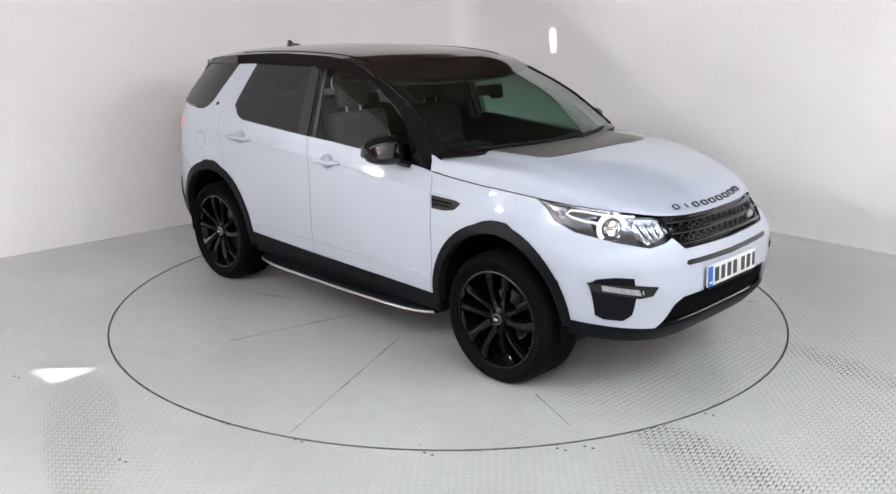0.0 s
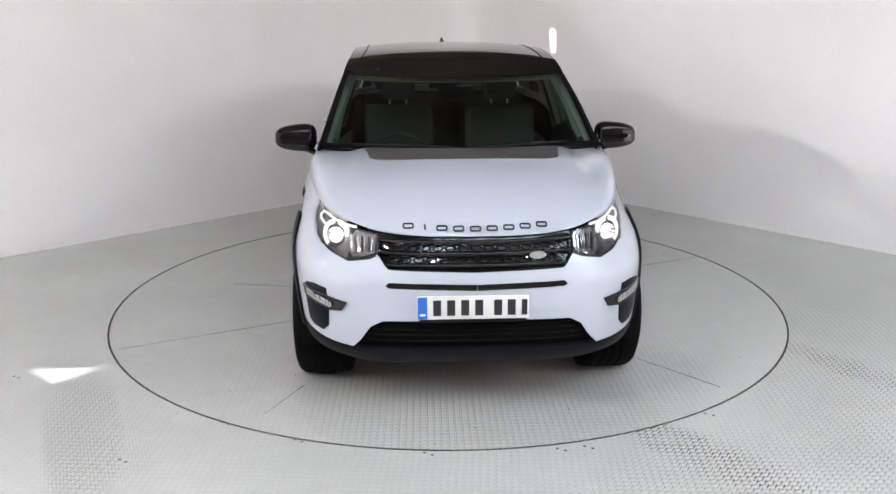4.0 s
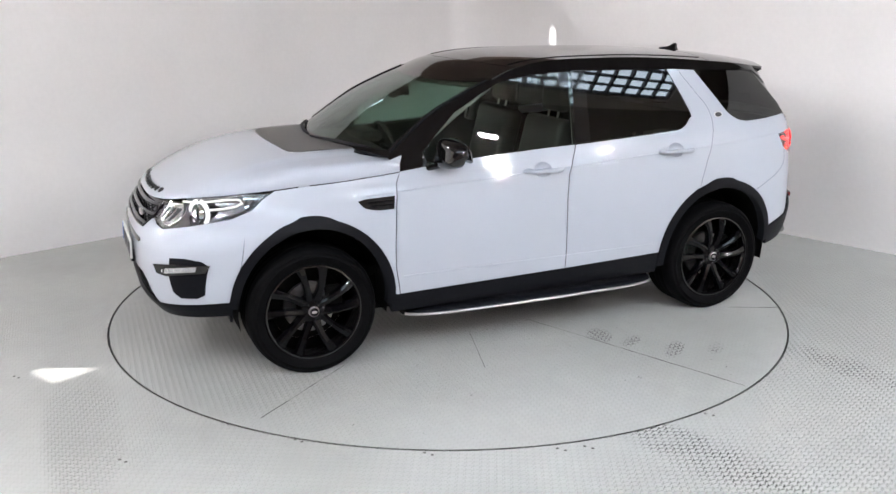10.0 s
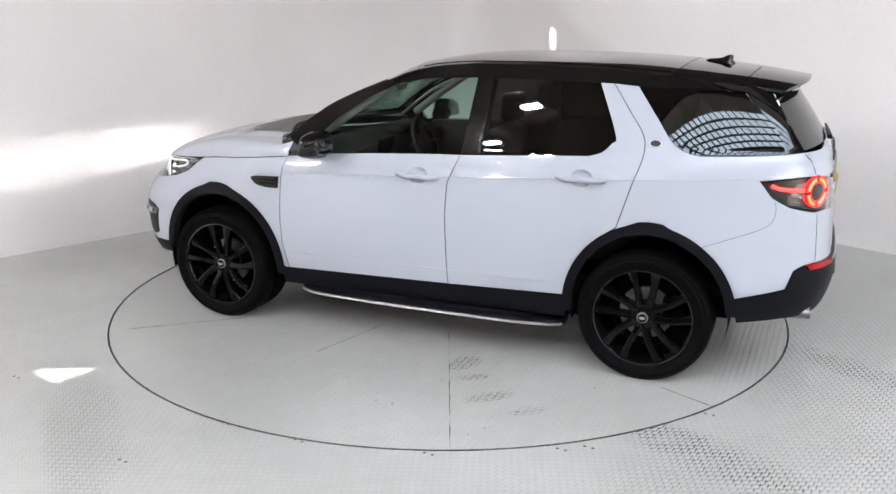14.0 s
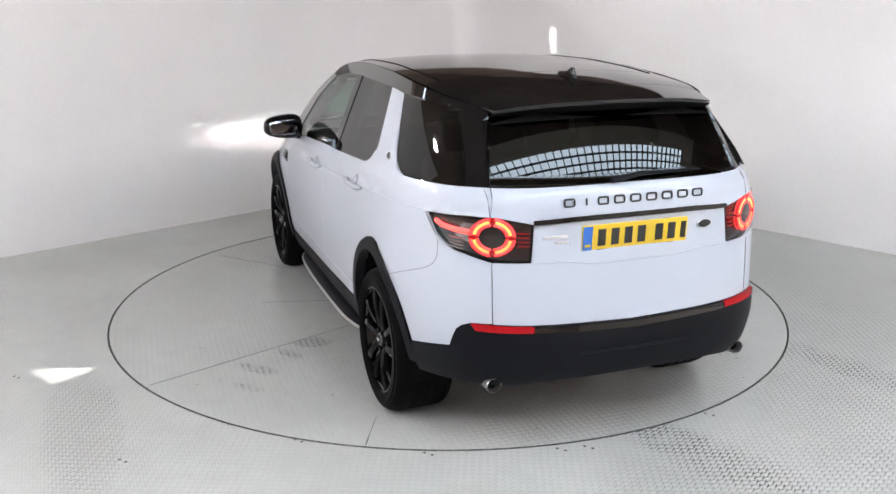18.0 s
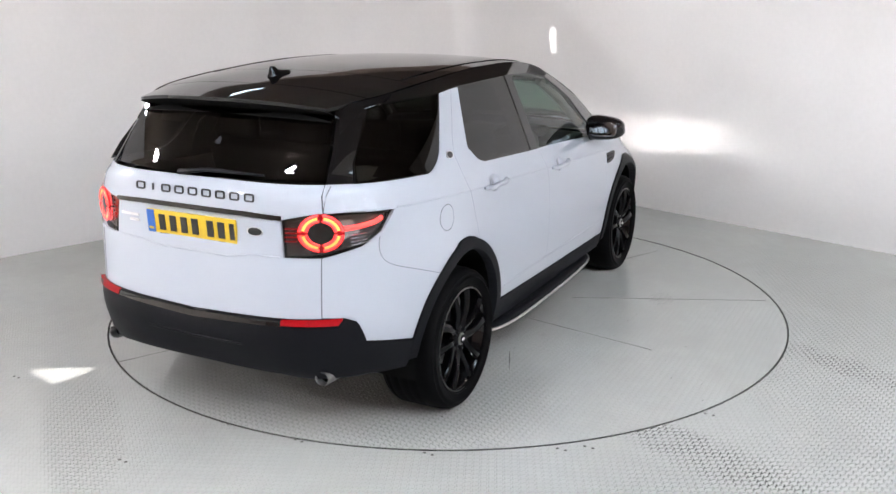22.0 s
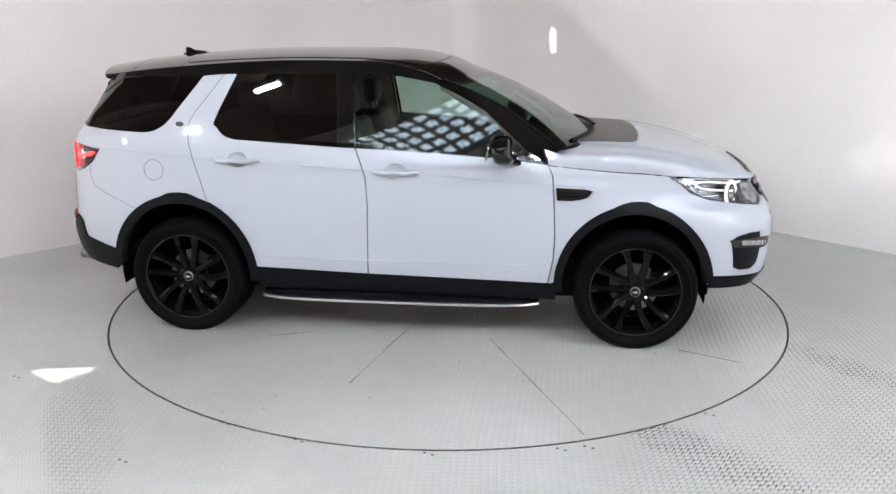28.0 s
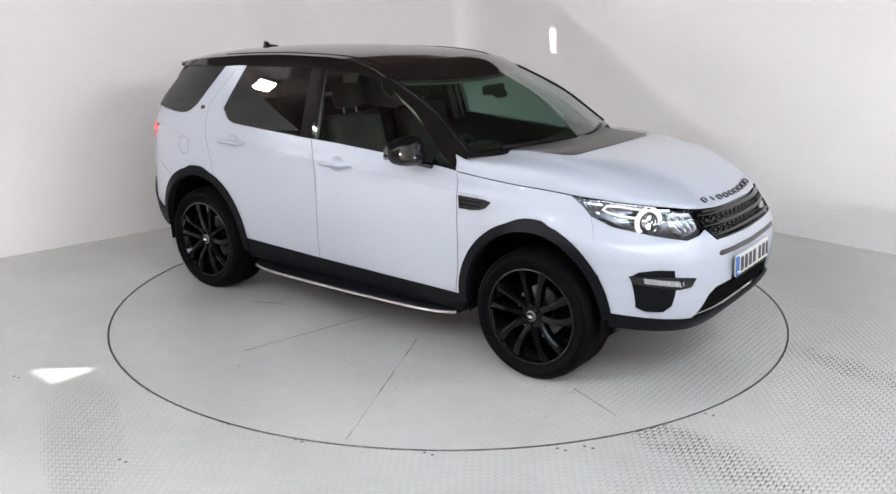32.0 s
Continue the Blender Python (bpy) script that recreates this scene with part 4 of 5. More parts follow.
for cx in (1.3705, -1.3705):
    for s in (-1, 1):
        wheel(cx, s)
    # wheel housings
for cx in (ARCH_F, ARCH_R):
    for s in (-1, 1):
        vs, fs = [], []
        for i in range(21):
            a = radians(-12 + 204 * i / 20)
            vs += [(cx + .425 * math.cos(a), s * .88, .385 + .458 * math.sin(a)), (cx + .425 * math.cos(a), s * .55, .385 + .458 * math.sin(a))]
        vs.append((cx, s * .55, .3))
        for i in range(20):
            fs += [(2 * i, 2 * i + 1, 2 * i + 3, 2 * i + 2), (2 * i + 1, 42, 2 * i + 3)]
        put("wheel_housing", mesh_of("wheel_housing", vs, fs, DARK), car)
# dark inner shell behind the gaps, and the underside
for s in (1, -1):
    panel("inner_shell", [(.90, .30), (.90, 1.06), (-.90, 1.16), (-.90, .30)], DARK, car, s, off=-0.04, depth=0.01, res=.12)
    panel("inner_shell", [(1.50, 1.00), (.90, 1.06), (.90, .84), (1.50, .84)], DARK, car, s, off=-0.05, depth=0.01, res=.12)
    panel("inner_shell", [(-.90, 1.16), (-2.0, 1.20), (-2.0, .90), (-.90, .84)], DARK, car, s, off=-0.05, depth=0.01, res=.12)
sheet("inner_nose", both([(0, .93, "front"), (.52, .93, "front"), (.53, .84, "front"), (1.80, .85), (1.86, .40), (0, .30, "front")], 1), place, .12, DARK, car, -0.06)
sheet("inner_tail", both([(0, 1.22, "rear"), (-1.95, 1.22), (-1.90, .40), (0, .40, "rear")], -1), place, .12, DARK, car, -0.05)
# unseen plate added to keep light off the floor below the front bumper
part("nose_light_block", box(.50, 1.15, .05, (1.76, 0, .375), .02), DARK, car)
part("underbody", box(3.3, 1.36, .26, (0, 0, .36), .04), DARK, car)
# running boards
for s in (1, -1):
    line = [(.805, .822), (.76, .852), (.68, .880), (.50, .902), (0, .917), (-.58, .913), (-.78, .893), (-.87, .870), (-.91, .845)]
    pts = [Vector((x, s * y, .238)) for x, y in spline(line, 5)]
    v, f = tube(pts, .0085, 10)
    put("step_edge", mesh_of("step_edge", v, f, STEEL), car, "bright steel edge of the side step")
    rows = [[Vector((q.x, s * .70, .270)), Vector((q.x, s * .80, .272)), Vector((q.x, q.y - s * .03, .268)), Vector((q.x, q.y - s * .008, .256)), Vector((q.x, q.y, .244)),
             Vector((q.x, q.y - s * .006, .228)), Vector((q.x, q.y - s * .05, .220)), Vector((q.x, s * .70, .220))] for q in pts]
    v = [q for r in rows for q in r]
    f = [(8 * i + k, 8 * i + k + 1, 8 * i + k + 9, 8 * i + k + 8) for i in range(len(rows) - 1) for k in range(7)] + [tuple(range(8)), tuple(range(len(v) - 8, len(v)))]
    put("side_step", mesh_of("side_step", v, f, PLASTIC), car, "black side step")
    for k in range(5):
        v, f = tube([(x, s * (.80 + .017 * k), .2735) for x in (.60 - .05 * k, -.20, -.74)], .0028, 6)
        put("step_rib", mesh_of("step_rib", v, f, PLASTIC), car)
    for x in (.55, -.62):
        part("step_bracket", box(.05, .22, .03, (x, s * .70, .245), .006), DARK, car)
# ---------------------------------------------------------------- inside the car
def rounded(sx, sy, sz, at, bevel, turn=None, seg=3):
    return box(sx, sy, sz, at, bevel, seg, turn)


def tilt_y(deg):
    return Matrix.Rotation(radians(deg), 4, "Y")


def car_seat(x, y, wide):
    ob = part("seat", rounded(.50, wide, .16, (x + .05, y, .66), .05), LEATHER, car, "dark leather seat")
    part("backrest", rounded(.14, wide * .96, .62, (x - .24, y, .98), .05, tilt_y(-14)), LEATHER, ob)
    return ob


for y in (.37, -.37):
    s = car_seat(-.10, y, .52)
    part("headrest", rounded(.09, .25, .17, (-.44, y, 1.40), .035, tilt_y(-8)), LEATHER, s)
    for d in (-.06, .06):
        v, f = tube([(-.41, y + d, 1.25), (-.435, y + d, 1.36)], .007, 8)
        put("headrest_post", mesh_of("headrest_post", v, f, STEEL), s)
bench = car_seat(-1.05, 0, 1.36)
for y in (.44, 0, -.44):
    part("headrest", rounded(.08, .24, .14, (-1.38, y, 1.37), .03), LEATHER, bench)
# dashboard: a bowed sweep across the car
rows = []
for i in range(25):
    v = -1 + 2 * i / 24
    b = 1 - .22 * v * v
    rows.append([Vector((x * 1.0 - .10 * v * v, .78 * v, z)) for x, z in ((1.06, 1.02), (1.00, 1.105), (.86, 1.125), (.70, 1.115), (.62, 1.08), (.60, 1.00), (.66, .90), (.72, .70), (.80, .52))])
grid_part("dashboard", rows, LEATHER, car, "dark soft dashboard")
part("binnacle", rounded(.16, .36, .07, (.64, -.37, 1.135), .03), LEATHER, car)
part("centre_console", rounded(.9, .24, .30, (.25, 0, .62), .04), LEATHER, car)
part("screen", rounded(.02, .24, .14, (.598, 0, 1.03), .006), BLACK, car)
# steering wheel
sw = new("steering_wheel")
sw.parent = car
sw.matrix_basis = pose(.46, -.37, 1.03, 0, -68, 0)
ringp = [(.185 * math.cos(2 * math.pi * i / 40), .185 * math.sin(2 * math.pi * i / 40), 0) for i in range(41)]
v, f = tube(ringp, .015, 10)
put("rim", mesh_of("rim", v, f, LEATHER), sw)
part("boss", rounded(.14, .12, .05, (0, 0, -.02), .025), LEATHER, sw)
for a in (0, 180, 270):
    c, q = math.cos(radians(a)), math.sin(radians(a))
    v, f = tube([(.05 * c, .05 * q, -.02), (.18 * c, .18 * q, 0)], .016, 8, .6)
    put("spoke", mesh_of("spoke", v, f, LEATHER), sw)
v, f = tube([(.52, -.37, 1.0), (.72, -.37, .96)], .03, 10)
put("steering_column", mesh_of("steering_column", v, f, LEATHER), car)
# floor and inner trims
part("cabin_floor", box(3.0, 1.5, .05, (-.5, 0, .50), .02), DARK, car)
part("boot_floor", box(.75, 1.2, .04, (-1.75, 0, .80), .01), DARK, car)
part("rear_view_mirror", rounded(.03, .23, .065, (.50, 0, 1.46), .014), BLACK, car)
part("sensor_pod", rounded(.10, .11, .05, (.535, 0, 1.448), .02, tilt_y(30)), BLACK, car)
for s in (1, -1):
    line = [(.72, s * .76, 1.19), (.45, s * .715, 1.38), (.20, s * .66, 1.53)]
    v, f = tube(line, .028, 10)
    put("pillar_trim", mesh_of("pillar_trim", v, f, TRIM), car, "pale grey pillar trim")
    line = [(-.36, s * .80, 1.14), (-.375, s * .74, 1.35), (-.40, s * .66, 1.58)]
    v, f = tube(line, .045, 10)
    put("pillar_trim", mesh_of("pillar_trim", v, f, TRIM), car, "pale grey pillar trim")
    rows = [[Vector((.75 - 1.55 * i / 10, s * .80, .62)), Vector((.75 - 1.55 * i / 10, s * .82, .90)), Vector((.75 - 1.55 * i / 10, s * .835, 1.09 + .011 * i)), Vector((.75 - 1.55 * i / 10, s * .86, 1.105 + .011 * i))] for i in range(11)]
    v = [q for r in rows for q in r]
    f = [(4 * i + k, 4 * i + k + 1, 4 * i + k + 5, 4 * i + k + 4) for i in range(10) for k in range(3)]
    put("door_card", mesh_of("door_card", v, f, LEATHER), car)
    part("sun_visor", rounded(.14, .36, .02, (.10, s * .34, 1.575), .008, tilt_y(14)), HEADLINE, car)
    v, f = tube([(-.32, s * .77, 1.15), (-.345, s * .70, 1.38), (-.36, s * .66, 1.50)], .012, 8, .4)
    put("seat_belt", mesh_of("seat_belt", v, f, DARK), car)
# pale trims inside the windscreen pillars and along its head
for s in (1, -1):
    pts = [screen_at(u, s * .955) + Vector((-.035, 0, -.04)) for u in [.06 + .86 * i / 12 for i in range(13)]]
    v, f = tube(pts, .024, 10, .5)
    put("pillar_trim", mesh_of("pillar_trim", v, f, HEADLINE), car, "pale grey inner pillar trim")
pts = [screen_at(.975, v) + Vector((-.05, 0, -.035)) for v in [-.9 + 1.8 * i / 16 for i in range(17)]]
v, f = tube(pts, .022, 8, .5)
put("header_trim", mesh_of("header_trim", v, f, HEADLINE), car)
# ---------------------------------------------------------------- fittings on the skin
def on_skin(p, z, off=0.0):
    return skin(p, z) + normal_at(p, z) * off


def flip(v, s):
    return Vector((v.x, s * v.y, v.z))


def skin_line(name, pts, radius, mat, parent, s=1, off=0.0, flat=1.0, label=""):
    """A bar that follows the skin through chart corners."""
    ring = []
    for a, b in zip(pts, pts[1:]):
        o = outline([a, b])
        ring += o[:max(1, len(o) // 2)]
    last = pts[-1]
    ring.append((at_x(*last) if len(last) == 2 else at_y(last[0], last[1], last[2] == "front"), last[1]))
    v, f = tube([flip(on_skin(p, z, off), s) for p, z in ring], radius, 10, flat)
    return put(name, mesh_of(name, v, f, mat), parent, label)


def disc_on(name, x, y, z, r0, r1, mat, parent, face, depth=.01, n=36, label=""):
    """A ring or disc (r0 = 0) whose axis points along face."""
    vs, fs = lathe([(r1, -depth), (r1, 0), ((r0 + r1) / 2, depth * .25), (r0, 0), (r0, -depth)] if r0 else [(r1, -depth), (r1, 0), (r1 * .5, depth * .3), (0, depth * .35)], n, "z")
    ob = put(name, mesh_of(name, vs, fs, mat, sharp=50), parent, label)
    ob.matrix_basis = Matrix.Translation((x, y, z)) @ Vector(face).to_track_quat("Z", "Y").to_matrix().to_4x4()
    return ob


def arc_on(name, o, r0, r1, a0, a1, mat, parent, face, depth, label=""):
    """A piece of a ring whose axis points along face."""
    vs, fs = [], []
    for i in range(13):
        a = radians(a0 + (a1 - a0) * i / 12)
        for r, h in ((r0, -depth), (r0, .002), ((r0 + r1) / 2, depth * .4), (r1, .002), (r1, -depth)):
            vs.append((r * math.cos(a), r * math.sin(a), h))
    for i in range(12):
        for k in range(4):
            fs.append((5 * i + k, 5 * i + 5 + k, 5 * i + 6 + k, 5 * i + k + 1))
    fs += [(0, 1, 2, 3, 4), (64, 63, 62, 61, 60)]
    return put(name, mesh_of(name, vs, fs, mat, sharp=50), parent, label, Matrix.Translation(o) @ Vector(face).to_track_quat("Z", "Y").to_matrix().to_4x4())


def superbox(sx, sy, sz, e=0.5, n=20, m=12):
    """A softly rounded box."""
    vs, fs = [], []
    pw = lambda c: math.copysign(abs(c) ** e, c)
    for j in range(m + 1):
        b = -math.pi / 2 + math.pi * j / m
        for i in range(n):
            a = 2 * math.pi * i / n
            vs.append(Vector((sx * pw(math.cos(b)) * pw(math.cos(a)), sy * pw(math.cos(b)) * pw(math.sin(a)), sz * pw(math.sin(b)))))
    for j in range(m):
        for i in range(n):
            k = (i + 1) % n
            fs.append((j * n + i, j * n + k, j * n + n + k, j * n + n + i))
    return vs, fs


def bowl(x, z, r):
    """A shallow finger cup round a handle, raised lip; steeper normals deepen its shading."""
    c = skin(at_x(x, z), z)

    def at(p, q):
        v, n = skin(p, q), normal_at(p, q)
        d = v - c
        return v + n * 2.5 * d.length_squared, (n - d * 17.0).normalized()
    return at


for s in (1, -1):
    # door handles and their cups
    for x, z in ((-.048, 1.043), (-1.005, 1.096)):
        loop = outline([(x + .055 * math.cos(a), z + .003 + .042 * math.sin(a)) for a in [2 * math.pi * i / 28 for i in range(28)]], .02)
        sheet("handle_cup", loop, bowl(x, z, .05), .012, PAINT, car, .0008, .008, s)
        pts = [(x + .135 - .27 * i / 12, z - .002 + .002 * math.cos(i)) for i in range(13)]
        ring = [flip(on_skin(at_x(a, b), b, .006 + .026 * math.sin(math.pi * i / 12) ** .5), s) for i, (a, b) in enumerate(pts)]
        v, f = tube(ring, [.007] + [.0135] * 11 + [.007], 10, 1.0)
        put("door_handle", mesh_of("door_handle", v, f, PAINT), car, "white pull door handle")
    # C-pillar badge
    q, n = skin(at_x(-1.375, 1.297), 1.297), normal_at(at_x(-1.375, 1.297), 1.297)
    o = flip(q + n * .004, s)
    ob = disc_on("side_badge", o.x, o.y, o.z, 0, .024, INK, car, flip(n, s), .004, label="small dark oval badge")
    ob.scale = (1.25, .75, 1)
    ob = disc_on("side_badge_rim", o.x, o.y, o.z, .021, .026, STEEL, car, flip(n, s), .004)
    ob.scale = (1.25, .75, 1)
    # vent bright edge and slats
    skin_line("vent_slat", [(1.04, .945), (.90, .948)], .004, RIM, car, s, .010)
    skin_line("vent_slat", [(1.03, .925), (.90, .925)], .004, RIM, car, s, .010)
    # mirrors
    v, f = superbox(.070, .130, .080, .66)
    v = [Vector((q.x * (1 + .5 * q.y / .125 * -.35) + .02 * (q.z < 0), q.y, q.z * (1 - .18 * q.y / .125))) for q in v]
    mir = put("door_mirror", mesh_of("door_mirror", [flip(q, s) for q in v], f if s > 0 else [g[::-1] for g in f], BLACK, sharp=80), car, "gloss black door mirror", pose(.57, s * 1.00, 1.195))
    me = mesh_of("mirror_glass", *superbox(.008, .092, .050, .5), MIRROR)
    put("mirror_glass", me, mir, "mirror glass", pose(-.066, s * .004, 0, 0, 14, 0))
    v, f = tube([(.09, -s * .14, -.09), (.05, -s * .09, -.075), (.02, -s * .03, -.06)], [.035, .03, .03], 12, .55)
    put("mirror_arm", mesh_of("mirror_arm", v, f, BLACK), mir)
    # headlamp: dark bowl, ring, projector, turn lamp, clear cover
    lamp = panel("lamp_bowl", [(1.54, 1.026), (1.61, .98), (1.665, .94), (1.78, .905), (.70, .868), (.60, .845), (.52, .862)][:4] + [(.70, .868, "front"), (.62, .846, "front"), (.60, .955, "front"), (.66, .975, "front"), (1.80, .995)],
                 REFLECTOR, car, s, off=-0.024, depth=0.004, res=.02, hole=(LAMP_C, .040))
    nn = Vector((.84, .54, .06))
    o = flip(LAMP_C, s)
    for a0, a1 in ((-78, 78), (102, 258)):
        arc_on("light_ring", o, .056, .079, a0, a1, WHITEGLOW, lamp, flip(nn, s), .010, "glowing white ring light")
    for k in (1, -1):
        vs = [(.034 * math.cos(a), .034 * math.sin(a)) for a in [radians(24 + 132 * i / 16) for i in range(17)]]
        vs = [Vector((0, -y, k * z)) for y, z in vs]
        vs = vs + [v - Vector((.008, 0, 0)) for v in vs]
        put("projector", mesh_of("projector", vs, [tuple(range(17)), tuple(range(17, 34))] + [(i, (i + 1) % 17, 17 + (i + 1) % 17, 17 + i) for i in range(17)], HEADGLOW, smooth=False), lamp, "glowing projector lens",
            Matrix.Translation(o + Vector((-.008, 0, 0))))
    v, f = lathe([(.0365, -.045), (.0365, .002), (.039, .004), (.041, .001), (.041, -.03)], 32, "x")
    put("projector_shroud", mesh_of("projector_shroud", v, f, CHROME), lamp, "", Matrix.Translation(o))
    disc_on("projector_rim", o.x, o.y, o.z, .041, .055, LAMPGREY, lamp, flip(nn, s), .016)
    skin_line("light_bar", [(1.985, .975), (1.92, .976), (1.84, .984), (1.77, .992), (1.715, .992), (1.70, .977), (1.735, .960), (1.80, .947), (1.87, .940)], .0065, WHITEGLOW, lamp, s, -.010, label="glowing hook-shaped light bar")
    skin_line("lamp_strip", [(1.93, .990), (1.82, 1.000), (1.70, 1.013), (1.62, 1.012)], .005, CHROME, lamp, s, -.012)
    skin_line("lamp_strip", [(1.90, .872), (1.80, .905), (1.70, .935), (1.62, .985)], .006, REFLECTOR, lamp, s, -.010)
    panel("outer_block", [(1.592, 1.006), (1.640, .966), (1.690, .952), (1.712, .975), (1.690, 1.004)], SILVER, lamp, s, off=-.012, depth=.006, res=.02, label="faceted silver lamp block")
    panel("turn_block", [(.478, .953, "front"), (.482, .884, "front"), (.53, .868, "front"), (.585, .858, "front"), (.615, .885, "front"), (.603, .925, "front"), (.575, .962, "front")], SILVER, lamp, s, off=-.016, depth=.006, res=.02, label="ribbed silver lamp block")
    for k in range(3):
        skin_line("lamp_rib", [(1.612 + .03 * k, 1.000 - .004 * k), (1.640 + .026 * k, .972 - .005 * k)], .003, LAMPGREY, lamp, s, -.008)
    # the beam comes from a small source deep in a flat dark barrel
    br = Matrix.Translation(o) @ Matrix.Rotation(radians(0.5), 4, "Y")
    for name, sx, sy, sz, at in (("barrel_plate", .084, .076, .003, (-.042, 0, .0103)), ("barrel_plate", .084, .076, .003, (-.042, 0, -.0103)), ("barrel_plate", .084, .003, .0206, (-.042, .037, 0)),
                                 ("barrel_plate", .084, .003, .0206, (-.042, -.037, 0)), ("barrel_plate", .004, .076, .024, (-.086, 0, 0))):
        part(name, box(sx, sy, sz, at), DARK, lamp, "", br, smooth=False)
    part("beam_source", box(.002, .055, .003, (-.080, 0, .0072)), BEAM, lamp, "bright lamp element", br, smooth=False)
    for k in range(7):
        skin_line("lamp_rib", [(.600 - .018 * k, .940, "front"), (.585 - .015 * k, .874 + .002 * k, "front")], .0032, LAMPGREY if k % 2 else CHROME, lamp, s, -.012)
    cover = panel("lamp_cover", [(1.527, 1.031), (1.60, .985), (1.657, .942), (1.775, .898), (.70, .862, "front"), (.60, .838, "front"), (.50, .855, "front"), (.465, .87, "front"), (.47, .962, "front"),
                                 (.62, .985, "front"), (1.80, 1.005)], LENS, car, s, off=-0.002, depth=0.003, label="clear lamp cover")
    cover.visible_shadow = False
    # fog lamps
    panel("fog_bezel", [(0.608, .650, "front"), (0.632, .607, "front"), (0.690, .598, "front"), (0.822, .626, "front"), (0.835, .668, "front"), (0.720, .666, "front")], BLACK, car, s, off=.010, depth=.02)
    panel("fog_lamp", [(0.682, .614, "front"), (0.800, .637, "front"), (0.804, .664, "front"), (0.692, .645, "front")], SILVER, car, s, off=.016, depth=.012, label="silver fog lamp")
    for k in range(4):
        skin_line("fog_rib", [(.675 + .028 * k, .622 + .0055 * k, "front"), (.680 + .028 * k, .642 + .0055 * k, "front")], .003, CHROME, car, s, .018)
    # tail lamp: ring, bar, stripes, smoked cover
    tl = panel("lamp_bed", [(-1.93, 1.125), (-1.99, 1.058), (-2.07, 1.012), (.60, .975, "rear"), (.50, .97, "rear"), (.487, 1.10, "rear"), (.60, 1.13, "rear"), (-2.10, 1.138)], DARKLAMP, car, s, off=-.026, depth=.004)
    q, n = on_skin(at_y(.640, 1.066, False), 1.066, -.004), Vector((-.87, .50, .02))
    o = flip(q, s)
    for a0, a1 in ((6, 84), (96, 174), (186, 264), (276, 354)):
        for r0, r1 in ((.047, .058), (.071, .082)):
            arc_on("tail_ring", o, r0, r1, a0, a1, REDGLOW, tl, flip(n, s), .014, "glowing red ring light").scale = (1.2, 1, 1)
        arc_on("tail_ring_core", o, .059, .070, a0 + 4, a1 - 4, HOTRED, tl, flip(n, s), .007, "brighter orange core of the ring light").scale = (1.2, 1, 1)
    disc_on("tail_ring_bed", o.x, o.y, o.z, .048, .084, RED, tl, flip(n, s), .006).scale = (1.2, 1, 1)
    panel("clear_block", [(-2.085, 1.118), (-2.06, 1.062), (-2.13, 1.03), (-2.15, 1.118)], SILVER, tl, s, off=-.012, depth=.006, label="clear silver lamp segment")
    disc_on("tail_core", o.x, o.y, o.z, 0, .048, BLACK, tl, flip(n, s), .014).scale = (1.2, 1, 1)
    skin_line("tail_bar", [(-2.125, 1.080), (-2.08, 1.084), (-2.00, 1.096), (-1.965, 1.112)], .010, BARRED, tl, s, -.006)
    for k in range(4):
        skin_line("tail_stripe", [(.545, 1.03 + .018 * k, "rear"), (.495, 1.028 + .018 * k, "rear")], .003, RED, tl, s, -.002)
        skin_line("tail_stripe", [(-2.10, 1.05 - .014 * k), (-2.04, 1.055 - .013 * k)], .003, SILVER, tl, s, -.002)
    cover = panel("tail_cover", [(-1.903, 1.138), (-1.973, 1.054), (-2.062, 1.0), (.60, .963, "rear"), (.49, .958, "rear"), (.475, 1.115, "rear"), (.60, 1.142, "rear"), (-2.10, 1.150)],
                  SMOKE, car, s, off=0.004, depth=0.01, label="clear lamp cover")
    cover.visible_shadow = False
    # exhaust pipes
    vs, fs = lathe([(.030, .16), (.036, .14), (.037, -.005), (.035, -.010), (.031, -.005), (.030, .10), (0, .10)], 28, "x")
    vs = [(x, y, z * .86) for x, y, z in vs]
    ex = put("exhaust", mesh_of("exhaust", vs, fs, DISC), car, "bright exhaust tip", pose(-2.195, s * .632, .408, 0, 4, 0))
    put("exhaust_bore", mesh_of("exhaust_bore", *lathe([(0, .03), (.0305, .03)], 20, "x"), DARK), ex, m=pose(0, 0, 0))
    # mud guard tabs behind the front bumper and wiper arms
    part("air_guide", box(.015, .07, .06, (1.80, s * .74, .345), .005), PLASTIC, car)
v, f = tube([on_skin(at_y(.10, 1.262, False), 1.262, .02), on_skin(at_y(-.05, 1.285, False), 1.285, .02), on_skin(at_y(-.36, 1.285, False), 1.285, .014)], [.016, .013, .006], 10, .8)
put("rear_wiper", mesh_of("rear_wiper", v, f, PLASTIC), car, "black rear wiper")
